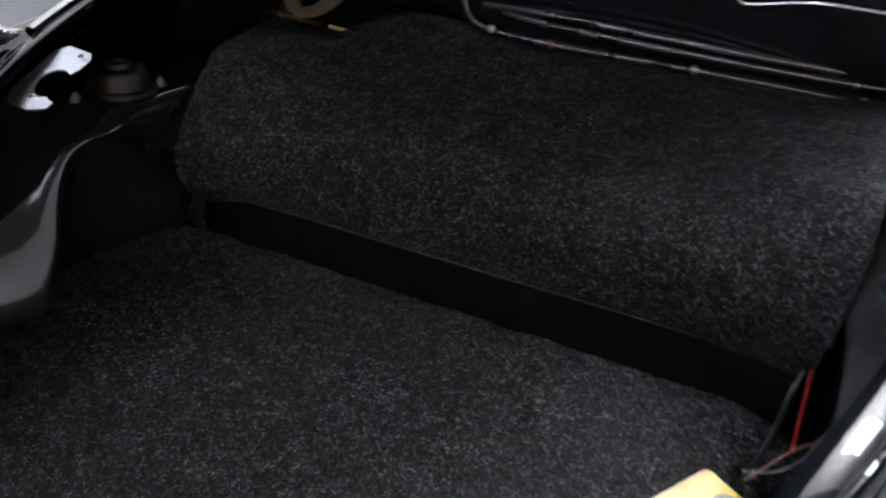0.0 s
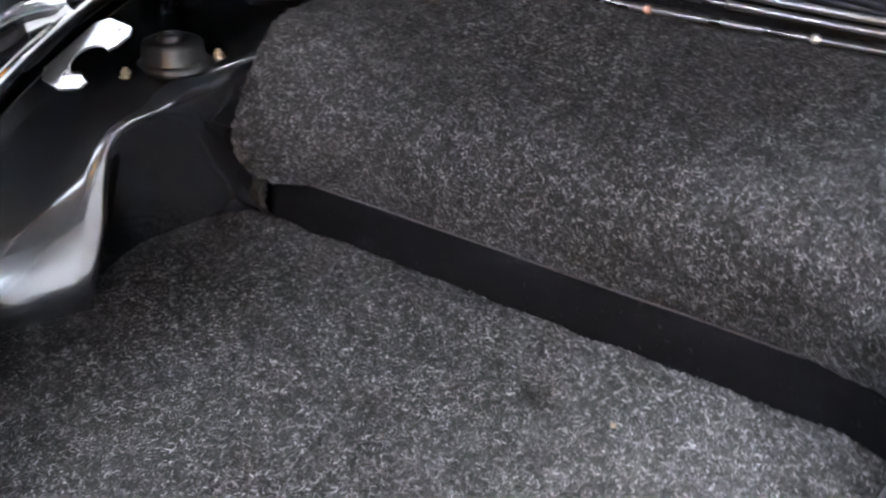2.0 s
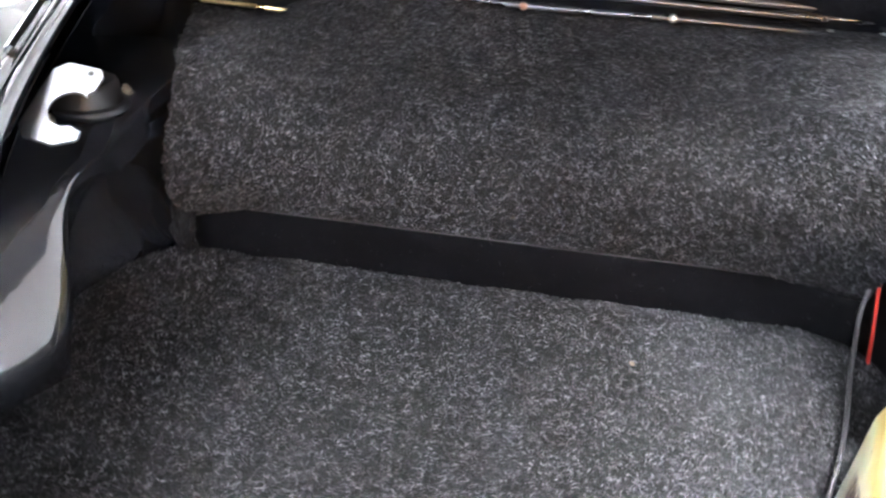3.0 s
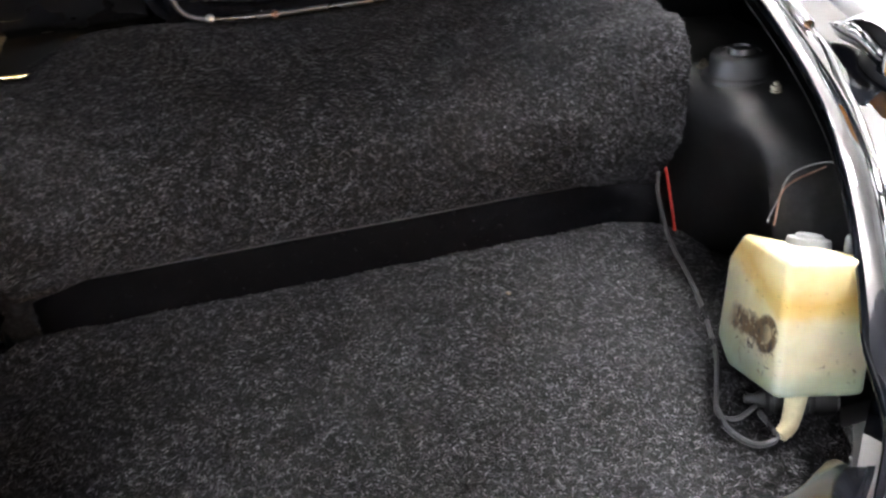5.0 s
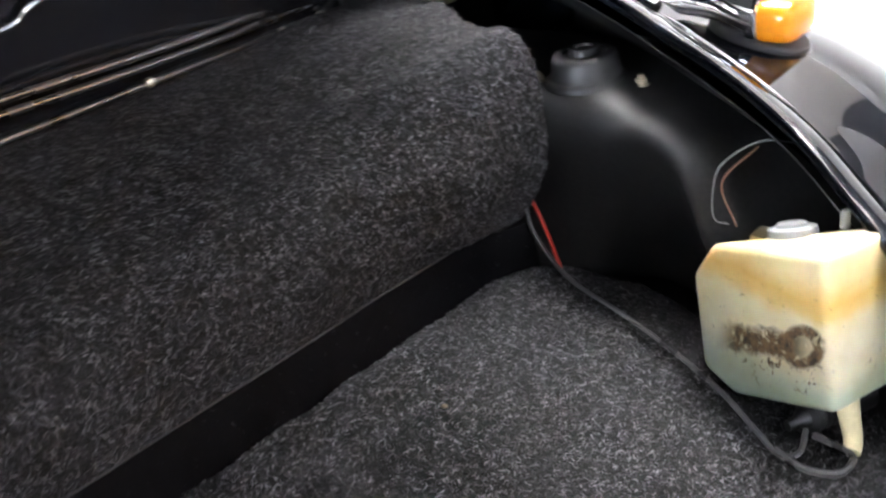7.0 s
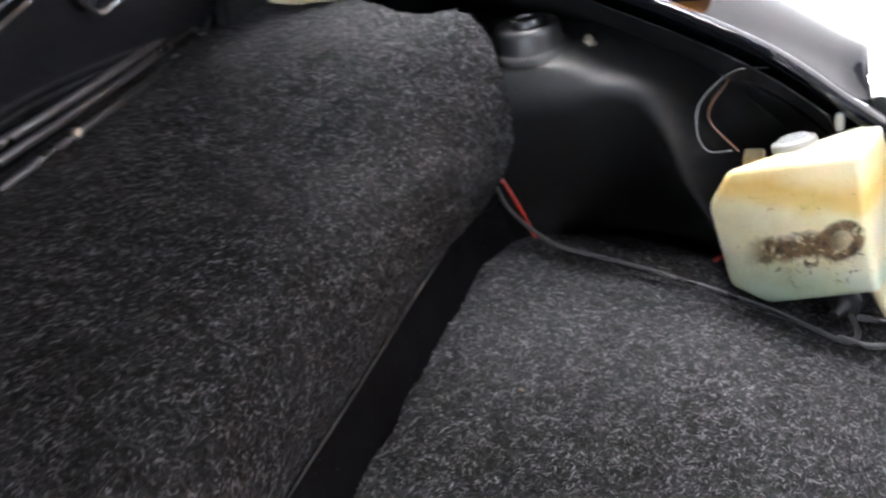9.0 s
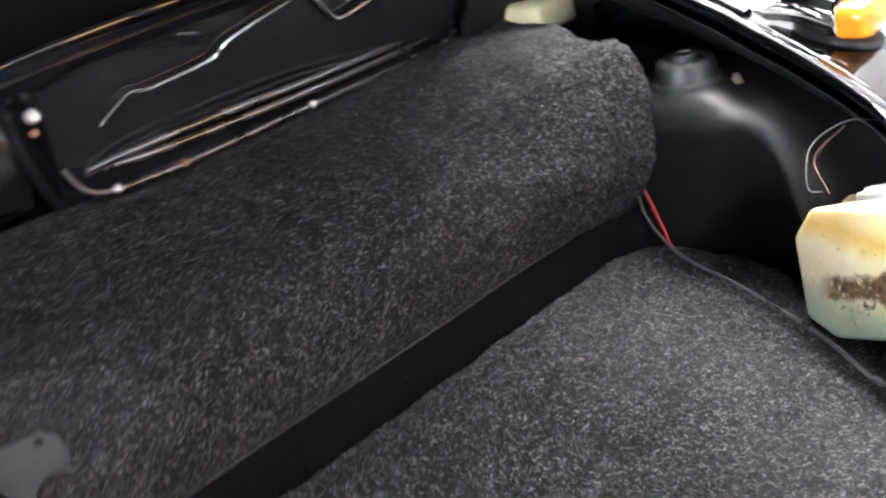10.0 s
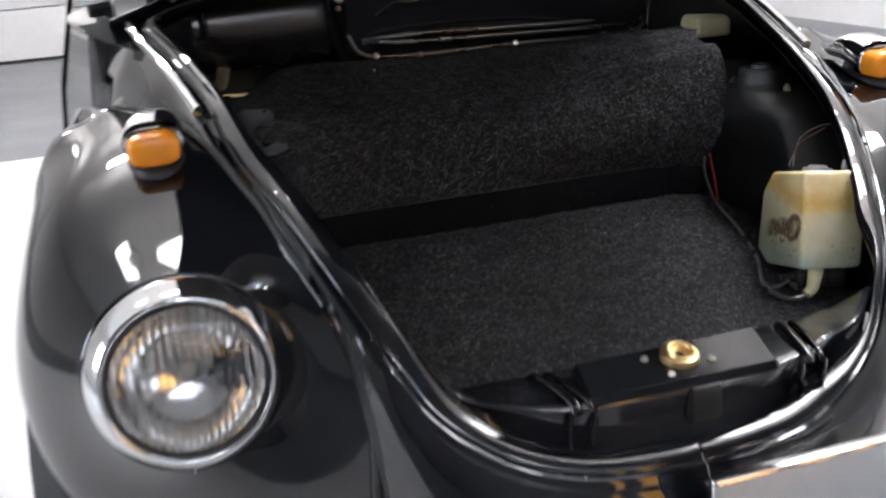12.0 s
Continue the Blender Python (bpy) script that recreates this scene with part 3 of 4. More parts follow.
# nose and front apron
for sgn in (1, -1):
    rows = []
    for i, p in enumerate(edge):
        if p.x < 0.335 and p.y < 0.3:
            o = outward(edge, i)
            f, g = p.x / 0.315, step(0.14, 0.26, p.y)
            rows.append([Vector((sgn * q.x, q.y, q.z)) for q in [p + o * d + Vector((0, 0, h)) for d, h in ((0.040, -0.025), (0.046 - 0.004 * g, -0.034), (0.060 - 0.004 * f - 0.014 * g, -0.060), (0.072 - 0.014 * f - 0.022 * g, -0.11), (0.074 - 0.02 * f - 0.022 * g, -0.18), (0.05 - 0.02 * g, -0.28))]])
    part("nose_panel", thick(grid(rows), 0.0012), PAINT, car, "glossy black nose panel", angle=80)

# cowl, quarter panels and door
rows = []
for i, p in enumerate(edge):
    if i >= corner - 4:
        o = outward(edge, i)
        q = p + o * 0.041 + Vector((0, 0, -0.026))
        rows.append([q, q + Vector((0.10 * p.x, 0.07, 0.012)), q + Vector((0.22 * p.x, 0.18, 0.03))])
for r in (rows, mirrored(rows)):
    part("cowl", thick(grid(r), 0.0012), PAINT, car, "glossy black cowl below the windscreen")
rows = []
for k in range(25):
    x = -0.62 + 1.24 * k / 24
    y0 = 1.14 + 0.03 - 0.16 * (x / 0.62) ** 2 + 0.06
    rows.append([Vector((x, y0, 1.06 - 0.03 * (x / 0.62) ** 2)), Vector((x * 0.97, y0 + 0.12, 1.24)), Vector((x * 0.88, y0 + 0.26, 1.45))])
part("windscreen", thick(grid(rows), 0.004), DARKGLASS, car, "windscreen glass")

BEAD = [(0.190, 0.335, 0.50), (0.188, 0.330, 0.58), (0.192, 0.326, 0.66), (0.21, 0.333, 0.70), (0.25, 0.358, 0.758), (0.30, 0.383, 0.800), (0.35, 0.403, 0.837), (0.40, 0.422, 0.862), (0.45, 0.438, 0.881), (0.50, 0.455, 0.896), (0.55, 0.473, 0.904), (0.70, 0.524, 0.905), (0.90, 0.58, 0.88), (1.15, 0.62, 0.80), (1.4, 0.65, 0.70)]
for sgn in (1, -1):
    rows = []
    for k in range(40):
        y = 0.24 + 1.16 * k / 39
        ex, ez = lerp(side_edge, min(y, 0.9))
        ex, ez = ex + max(0, y - 0.9) * 0.20, ez + max(0, y - 0.9) * 0.05
        bx, bz = lerp(BEAD, y)
        back = step(0.42, 0.62, y)
        a, b = Vector((ex + 0.0395 * (1 - 0.28 * back), y, ez - 0.0245 * (1 - 0.5 * back))), Vector((bx, y, bz))
        if (b - a).length < 0.012 or b.x < a.x + 0.006:
            b = a + Vector((0.008, 0, -0.010))
        rows.append([Vector((sgn * p.x, p.y, p.z)) for p in (a, a.lerp(b, 0.35) + Vector((0.004, 0, 0.004)), a.lerp(b, 0.7) + Vector((0.005, 0, 0.005)), b, b + Vector((0.002, 0, -0.02)), b + Vector((0.02 + 0.06 * step(0.5, 0.8, y), 0, -0.04 - 0.3 * step(0.7, 1.0, y))))])
    part("quarter_panel", thick(grid(rows), 0.0012), PAINT, car, "glossy black front quarter panel", angle=80)
    part("wing_bead", tube([(sgn * (x + 0.003), y, z) for y, x, z in BEAD], 0.0045, 60, 8), RUBBER, car, "black beading between wing and body")
    trim = []
    for y in (0.535, 0.60, 0.68, 0.76, 0.84, 0.90, 1.1, 1.3, 1.42):
        ex, ez = lerp(side_edge, min(y, 0.9))
        trim.append((sgn * (ex + 0.040 + max(0, y - 0.9) * 0.20), y, ez - 0.009 + max(0, y - 0.9) * 0.05))
    part("waist_moulding", tube(trim, 0.007, 40, 8), CHROME, car, "chrome waist moulding")
    rows = []
    for k in range(16):
        y = 1.42 + 1.0 * k / 15
        rows.append([Vector((sgn * a, y, b)) for a, b in ((0.60, 1.22), (0.655, 1.02), (0.70, 0.85), (0.735, 0.6), (0.72, 0.35))])
    part("door_skin", thick(grid(rows), 0.01), PAINT, car, "glossy black door skin")

# wings with a bulging front round the headlight
HX, HY, HZ = 0.5155, 0.261, 0.688
WING_TOP = [(0.25, 0.77), (0.30, 0.795), (0.35, 0.825), (0.40, 0.850), (0.46, 0.874), (0.55, 0.908), (0.65, 0.918), (0.80, 0.905), (1.0, 0.85), (1.2, 0.74), (1.35, 0.62)]
WY = 0.478


def wing_section(y):
    """The wing across the car at y, from the bead over the top to the lower lip."""
    bx, bz = lerp(BEAD[2:], y)
    top = lerp(WING_TOP, y)[0]
    c = max(top, bz + 0.009)
    full = [(bx + 0.004, bz - 0.002), (bx + 0.030, 0.6 * bz + 0.4 * c), (0.525 + max(0, bx - 0.47), c), (0.600, c - 0.012), (0.664, 0.5 * c + 0.5 * top - 0.050), (0.724, 0.5 * top + 0.25), (0.732, 0.56), (0.700, 0.40), (0.672, 0.35)]
    return spline([(x, y, z) for x, z in full], 60)


def soft_box(w, h, power, count, at):
    """A rounded rectangle across the y axis about a point."""
    out = []
    for j in range(count):
        c, s_ = cos(2 * pi * j / count), sin(2 * pi * j / count)
        out.append(Vector((at[0] + w * math.copysign(abs(c) ** (2 / power), c), at[1], at[2] + h * math.copysign(abs(s_) ** (2 / power), s_))))
    return out


def wing_mesh(sgn, lamp):
    outer, behind = wing_section(WY), wing_section(WY + 0.03)
    outer += spline([outer[-1], (0.56, 0.40, 0.34), (0.42, 0.26, 0.36), (0.338, 0.19, 0.44)], 28)[1:]
    outer += spline([(x + 0.004, y, z - 0.002) for y, x, z in BEAD if y < WY - 0.02 or z < 0.7] [1:] + [outer[0]], 50)[:-1]
    rows = []
    for i, q in enumerate(outer):
        ang = math.atan2(q.z - HZ, q.x - HX)
        ring = lamp @ Vector((0.107 * cos(ang), 0.107 * sin(ang), -0.006))
        j = i if i < 60 else 59 if i < 87 else 0
        tan = (behind[j] - outer[j]) / 0.03
        crest = q - tan * (q.y - ring.y)
        away = Vector((cos(ang), 0, sin(ang)))
        span = (q - ring).length
        flat_out = step(0.12, 0.20, span)
        p1 = ring + (away * (0.74 - 0.20 * flat_out) + Vector((0, 0.66 + 0.16 * flat_out, 0.07))).normalized() * span * 0.39
        p2 = q.lerp(crest, min(0.60, 0.42 * span / max(0.02, (q - crest).length)))
        k = step(56, 80, i) * step(len(outer), len(outer) - 40, i)
        p1 = p1.lerp(ring.lerp(q, 0.33) + Vector((0, -0.010, 0.002)), k)
        p2 = p2.lerp(ring.lerp(q, 0.67) + Vector((0, -0.010, 0.004)), k)
        r = []
        for n_ in range(25):
            u = n_ / 24
            p = ring * (1 - u) ** 3 + p1 * 3 * u * (1 - u) ** 2 + p2 * 3 * u * u * (1 - u) + q * u ** 3
            r.append(Vector((sgn * p.x, p.y, p.z)))
        rows.append(r)
    bm = grid(rows + rows[:1])
    back = []
    for k in range(36):
        back.append([Vector((sgn * p.x, p.y, p.z)) for p in wing_section(WY + 0.87 * k / 35)])
    grid(back, False, bm)
    bmesh.ops.remove_doubles(bm, verts=bm.verts[:], dist=0.00002)
    inside = [v for v in bm.verts if not v.is_boundary and v.co.y < WY + 0.22]
    for _ in range(90):
        bmesh.ops.smooth_vert(bm, verts=inside, factor=0.5, use_axis_x=True, use_axis_y=True, use_axis_z=True)
    return bm


for sgn in (1, -1):
    m1 = Matrix.Translation((HX, HY, HZ)) @ pose(0, 0, 0, 90 - 8, 0, 0)
    wing = part("front_wing", wing_mesh(sgn, m1), PAINT, car, "glossy black bulging front wing", angle=80)
    shell = wing.modifiers.new("sheet", "SOLIDIFY")
    shell.thickness, shell.offset = 0.0012, 0.0
    m = Matrix.Translation((sgn * HX, HY, HZ)) @ pose(0, 0, 0, 90 - 8, 0, 0)
    part("headlight_ring", lathe([(0.1065, -0.030), (0.1085, -0.010), (0.1088, -0.003), (0.1078, 0.003), (0.1045, 0.010), (0.0985, 0.019), (0.0925, 0.026), (0.0900, 0.0275), (0.0875, 0.0265), (0.0862, 0.022), (0.0858, 0.012)], m, 72), CHROME, wing, "wide chrome headlight ring", angle=60)
    part("headlight_reflector", lathe([(0.0865, 0.012), (0.082, -0.005), (0.066, -0.032), (0.040, -0.050), (0.0, -0.058)], m, 48), REFLECTOR, wing, "silvery reflector bowl")
    part("bulb_shade", lathe([(0.0, -0.014), (0.010, -0.015), (0.013, -0.021), (0.013, -0.055)], m, 24), STEEL, wing, "small bulb shade in the reflector")
    part("headlight_gasket", lathe([(0.0868, 0.023), (0.0850, 0.0245), (0.0815, 0.023), (0.0810, 0.016)], m, 56), RUBBER, wing)
    loops = []
    for a in range(121):  # upright flutes outside, each a shallow half round, and a smooth inside
        u = (a / 60 - 1) * 0.9995
        half = 0.0832 * math.sqrt(max(1e-6, 1 - u * u))
        outer_row, inner_row = [], []
        for b in range(27):
            v = b / 13 - 1
            dome = 0.037 - 0.0185 * (u * u + v * v * (1 - u * u)) ** 1.4
            flute = 0.0011 * abs(cos(pi * a / 6)) * (1 - 0.8 * step(0.45, 0.25, abs(v)) * step(0.6, 0.4, abs(u)))
            outer_row.append(m @ Vector((0.0832 * u, half * v, dome + flute)))
            inner_row.append(m @ Vector((0.0832 * u, half * v, dome - 0.0025)))
        loops.append(outer_row + inner_row[::-1])
    part("headlight_lens", grid(loops, True), RIBGLASS, wing, "fluted clear headlight glass", angle=25).visible_shadow = False
    ix, iy, iz = sgn * 0.513, 0.456, 0.904
    hood = []
    for k in range(26):
        v = k / 25
        taper = (1 - v ** 1.8) + 0.02
        hood.append(soft_box(0.0345 * taper, 0.0245 * taper, 2.6, 40, (ix - sgn * 0.010 * v, iy - 0.004 + 0.115 * v, iz + 0.004 + 0.010 * sin(pi * min(1, 1.3 * v)) + 0.004 * v)))
    base = part("indicator_housing", grid(hood, True), CHROME, wing, "chrome teardrop indicator housing", angle=80)
    face = [soft_box(0.0315 * a, 0.0200 * a, 3.2, 44, (ix, iy - d, iz - 0.001)) for a, d in ((1.0, -0.004), (1.0, 0.012), (0.985, 0.024), (0.95, 0.031), (0.85, 0.036), (0.6, 0.039), (0.3, 0.040), (0.02, 0.0405))]
    part("indicator_lens", grid(face, True), ORANGE, base, "amber indicator lens", angle=60)
    collar = [soft_box(0.0325 * a, 0.0220 * a, 3.0, 44, (ix, iy - d, iz)) for a, d in ((0.98, 0.007), (1.03, 0.006), (1.05, 0.001), (1.04, -0.004), (0.98, -0.006))]
    part("indicator_rim", grid(collar, True), CHROME, base, "chrome lens rim")
    fm = Matrix.Translation((ix, iy + 0.008, iz - 0.020)) @ pose(0, 0, 0, 17, 0, 0) @ Matrix.Diagonal((0.64, 0.98, 1, 1))
    part("indicator_foot", lathe([(0.0, 0.010), (0.045, 0.009), (0.050, 0.006), (0.052, 0.000), (0.050, -0.012)], fm, 44), RUBBER, base, "dark rubber foot gasket")
    # wheel
    wm = Matrix.Translation((sgn * 0.66, 0.72, 0.315)) @ pose(0, 0, 0, 0, 90, 0)
    wheel = part("wheel", lathe([(0.0, 0.05), (0.10, 0.06), (0.15, 0.04), (0.19, 0.05), (0.195, -0.07)], wm, 40), CHROME, car, "steel wheel with chrome cap")
    part("tyre", lathe([(0.19, 0.06), (0.24, 0.085), (0.29, 0.075), (0.312, 0.05), (0.315, 0), (0.312, -0.05), (0.29, -0.08), (0.19, -0.07)], wm, 48), TYRE, wheel, "black rubber tyre")

bumper = part("bumper", box(-0.034, 0.62, -0.012, 0.004, 0.50, 0.592, 0.005, 3), CHROME, car, "chrome bumper bar")

# open lid, standing up from its hinges
rows = []
# negative k carries the lid past its hinges to darken the cowl
for k in range(-2, 17):
    v = k / 16
    half = 0.50 * (1 - 0.12 * v ** 3)
    rows.append([Vector((half * u, 0.97 - 0.93 * v, 1.15 + 0.49 * v - 0.06 * u * u - 0.07 * v * v - 0.25 * max(0, -v))) for u in [j / 9 - 1 for j in range(19)]])
part("front_lid", thick(grid(rows), 0.018), LIDBLACK, car, "open black front lid")
# two added glossy tubes whose ceiling reflections make pale stripes over the cowl
part("lid_edge", tube([(-0.47, 1.035, 1.005), (-0.40, 1.058, 1.030), (-0.2, 1.072, 1.062), (0, 1.078, 1.070), (0.2, 1.072, 1.062), (0.40, 1.058, 1.030), (0.47, 1.035, 1.005)], 0.009, 60, 12), PAINT, car, "glossy black tube at the lid rear, added to catch bright stripes")
part("lid_seal", tube([(-0.46, 0.955, 1.033), (-0.40, 0.962, 1.045), (-0.2, 0.962, 1.064), (0, 0.960, 1.071), (0.2, 0.962, 1.064), (0.40, 0.962, 1.045), (0.46, 0.955, 1.033)], 0.0065, 60, 10), PAINT, car, "glossy black tube behind the opening, added to catch bright stripes")
for sgn in (1, -1):
    part("lid_hinge", tube([(sgn * 0.41, 0.99, 0.97), (sgn * 0.415, 0.965, 1.06), (sgn * 0.41, 0.90, 1.14)], 0.008, 16, 8), INNER, car, "black lid hinge arm")

for ob in car.children_recursive:
    if ob.type == "MESH" and ob.name.split(".")[0] not in ("front_sill", "lock_plate", "lock_ring", "lock_hole", "rivet", "catch_housing", "clip", "stay", "bumper", "front_lid", "lid_hinge", "wheel", "tyre", "windscreen", "door_skin"):
        for v in ob.data.vertices:
            if v.co.x > 0.12:
                v.co = widen(v.co)

# ---- luggage space ----
part("floor_pan", box(-0.56, 0.56, 0.36, 1.12, 0.545, 0.575, 0.004, bm=box(-0.31, 0.31, 0.14, 0.352, 0.545, 0.575, 0.004)), DUSTY, car, "dull black boot floor pan")
part("scuttle", box(-0.60, 0.60, 1.12, 1.16, 0.545, 1.04, 0.004), DUSTY, car, "dull black scuttle panel behind the bulkhead")
bulk = [(0.950, 1.064), (0.955, 1.045), (0.962, 1.010), (0.975, 0.975), (0.995, 0.940), (1.010, 0.915), (1.030, 0.895), (1.045, 0.87), (1.05, 0.78)]
rows = []
for k in range(41):
    x = -0.56 + 1.12 * k / 40
    back = 0.10 * step(0.17, 0.22, -x) + 0.08 * step(0.42, 0.48, x)
    rows.append([Vector((x, y + back * step(1.06, 1.0, z), z - 0.05 * max(0, abs(x) - 0.4) / 0.16 * step(0.9, 1.05, z))) for y, z in bulk])
part("bulkhead", thick(grid(rows), 0.0015), INNER, car, "black painted bulkhead below the cowl")
part("duct", moved(lathe([(0.0, 0.0), (0.072, 0.0), (0.078, 0.006), (0.078, 0.36), (0.0, 0.36)], None, 36), Matrix.Translation((-0.555, 1.075, 0.972)) @ pose(0, 0, 0, 0, 90, 0)), DUCT, car, "satin black round air duct")
part("bulkhead_seam", tube([(-0.205, 0.955, 1.05), (-0.20, 0.97, 0.99), (-0.185, 1.0, 0.93), (-0.165, 1.03, 0.90)], 0.007, 16, 8), INNER, car)

for sgn in (1, -1):
    inner = spline([(0.400, 0.90, 0.786), (0.400, 0.78, 0.787), (0.400, 0.67, 0.790), (0.403, 0.61, 0.797), (0.408, 0.575, 0.803), (0.411, 0.545, 0.798), (0.413, 0.526, 0.776), (0.413, 0.513, 0.738), (0.413, 0.502, 0.700), (0.416, 0.474, 0.640), (0.420, 0.455, 0.570)], 60)
    outer = spline([(0.60, 0.90, 0.829), (0.60, 0.78, 0.829), (0.60, 0.67, 0.829), (0.575, 0.60, 0.829), (0.550, 0.575, 0.828), (0.535, 0.545, 0.816), (0.525, 0.495, 0.785), (0.520, 0.445, 0.735), (0.518, 0.400, 0.69), (0.520, 0.350, 0.63), (0.525, 0.305, 0.57)], 60)
    foot = spline([(0.40, 0.80, 0.60), (0.40, 0.74, 0.60), (0.428, 0.680, 0.60), (0.455, 0.640, 0.60), (0.470, 0.610, 0.60), (0.474, 0.592, 0.60), (0.470, 0.560, 0.60), (0.458, 0.518, 0.60), (0.440, 0.490, 0.60), (0.425, 0.468, 0.60), (0.424, 0.462, 0.57)], 60)
    if sgn < 0:  # the left house runs straighter down to the carpet and flares out wider
        inner = [p - Vector((0.016 * step(0.79, 0.62, p.z), 0, 0)) for p in inner]
        outer = [p - Vector((0, 0.052 * step(0.82, 0.69, p.z), 0)) for p in outer]
    rows = []
    for i, (a, b, c) in enumerate(zip(inner, outer, foot)):
        side = Vector((1, 0, 0))
        tight = 1 - 0.6 * step(45, 59, i)
        r = [c, a.lerp(c, 0.70), a.lerp(c, 0.40) + side * 0.008 * tight, a.lerp(c, 0.18) + side * 0.004 * tight, a.lerp(c, 0.08)]
        cut_in = (b - a).normalized()
        lift = Vector((0, 0, max(0.010, 0.88 * (b.z - a.z)))) * step(40, 27, i) + Vector((0, -0.005, 0.004)) * step(27, 40, i)
        r += [a + lift * 0.25 * tight, a + cut_in * 0.005 + lift * 0.62 * tight, a + cut_in * 0.011 + lift * 0.93 * tight, a + cut_in * 0.020 + lift * tight, a.lerp(b, 0.5) + lift * 0.8 * tight, b]
        rows.append([Vector((sgn * p.x, p.y, p.z)) for p in r])
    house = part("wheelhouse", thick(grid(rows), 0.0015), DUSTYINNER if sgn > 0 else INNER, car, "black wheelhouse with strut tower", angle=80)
    cm = Matrix.Translation((sgn * 0.458, 0.657, 0.829))
    part("strut_cap", lathe([(0.044, 0.0), (0.0435, 0.005), (0.041, 0.007), (0.0375, 0.008), (0.036, 0.012), (0.0345, 0.025), (0.0325, 0.0295), (0.029, 0.031), (0.0225, 0.0312), (0.0215, 0.0295), (0.0165, 0.0295), (0.0158, 0.0345), (0.0145, 0.0365), (0.0095, 0.037), (0.0088, 0.0345), (0.0, 0.034)], cm, 44), CAPRUBBER, house, "black rubber strut mount cap", angle=50)
    for bx, by in ((0.466, 0.596), (0.440, 0.707)):  # nuts beside the cap
        part("strut_bolt", lathe([(0.0085, 0.0), (0.0085, 0.0016), (0.0058, 0.0018), (0.0058, 0.0062), (0.0050, 0.0070), (0.0034, 0.0070), (0.0032, 0.0105), (0.0, 0.0110)], Matrix.Translation((sgn * bx, by, 0.829)), 12), NUTZINC, house, "small yellowish zinc nut on a washer", False)

# lower carpet
EDGE_L = [(0.12, -0.20), (0.20, -0.28), (0.28, -0.38), (0.36, -0.46), (0.40, -0.47), (0.46, -0.425), (0.50, -0.448), (0.56, -0.470), (0.62, -0.464), (0.66, -0.435), (0.70, -0.395), (0.72, -0.38)]
EDGE_R = [(0.12, 0.20), (0.20, 0.28), (0.28, 0.36), (0.36, 0.40), (0.42, 0.392), (0.46, 0.395), (0.52, 0.412), (0.58, 0.418), (0.62, 0.412), (0.66, 0.395), (0.69, 0.372), (0.72, 0.35)]


def floor_z(x, y):
    z = 0.598 + 0.098 * (y - 0.28) + 0.010 * step(0.60, 0.70, y)
    z += 0.004 * noise.noise(Vector((x * 7, y * 7, 3))) + 0.0015 * noise.noise(Vector((x * 30, y * 30, 5)))
    return z


rows = []
for k in range(75):
    y = 0.13 + 0.577 * k / 74
    a, b = lerp(EDGE_L, y)[0], lerp(EDGE_R, y)[0]
    a += 0.004 * noise.noise(Vector((y * 40, 1, 0)))
    b += 0.006 * noise.noise(Vector((y * 30, 7, 0)))
    r = []
    for j in range(101):
        x = a + (b - a) * j / 100
        yy = y - (0.010 + 0.006 * noise.noise(Vector((x * 22, 0, 9)))) * step(0.66, 0.70, y)
        r.append(Vector((x, yy, floor_z(x, y) - 0.004 * step(0.985, 1.0, j / 100))))
    rows.append(r)
floor_carpet = tagged(part("floor_carpet", slab(rows, 0.008), CARPET), "dark grey speckled felt carpet on the boot floor", "carpet")
fibres(rows, 105000, floor_carpet, 1)

# black band along the step
rows = []
for k in range(81):
    x = -0.392 + 0.767 * k / 80
    w = 0.0025 * noise.noise(Vector((x * 9, 2, 0))) + 0.030 * step(-0.352, -0.395, x)
    fade = step(0.30, 0.375, x)
    rows.append([Vector((x, 0.700 + w - 0.018 * fade, 0.625)), Vector((x, 0.703 + w - 0.018 * fade, 0.66)), Vector((x, 0.708 + w - 0.018 * fade, 0.690)), Vector((x, 0.711 + w - 0.018 * fade, 0.702 - 0.008 * fade))])
step_band = tagged(part("step_band", thick(grid(rows), 0.003), BAND), "black smooth strip along the carpeted step", "trim strip")
# the highlight on the band's top edge, put in as a thin grey tube
part("worn_edge", tube([r[3] + Vector((0, -0.001, 0.0008)) for r in rows[6:70]], 0.0009, 140, 6), HIGHLIGHTLINE, step_band, "thin grey line as a highlight along the upper edge")
# upper carpet over the tank
MID = [(0.722, 0.690), (0.713, 0.706), (0.706, 0.735), (0.704, 0.765), (0.710, 0.790), (0.728, 0.811), (0.760, 0.829), (0.82, 0.846), (0.90, 0.865), (0.98, 0.883), (1.04, 0.893)]
SIDE = [(0.712, 0.686), (0.690, 0.702), (0.668, 0.735), (0.662, 0.765), (0.664, 0.80), (0.668, 0.84), (0.676, 0.874), (0.706, 0.899), (0.80, 0.905), (0.92, 0.896), (1.03, 0.888)]
SIDE_L = [(0.712, 0.686), (0.692, 0.702), (0.670, 0.735), (0.668, 0.760), (0.683, 0.790), (0.703, 0.822), (0.735, 0.852), (0.785, 0.868), (0.87, 0.866), (0.95, 0.858), (1.03, 0.852)]
LEFT = [(-0.378,), (-0.384,), (-0.386,), (-0.388,), (-0.392,), (-0.408,), (-0.424,), (-0.442,), (-0.46,), (-0.48,), (-0.50,)]
RIGHT = [(0.380,), (0.386,), (0.398,), (0.402,), (0.403,), (0.404,), (0.422,), (0.456,), (0.474,), (0.492,), (0.50,)]
n_u = 90
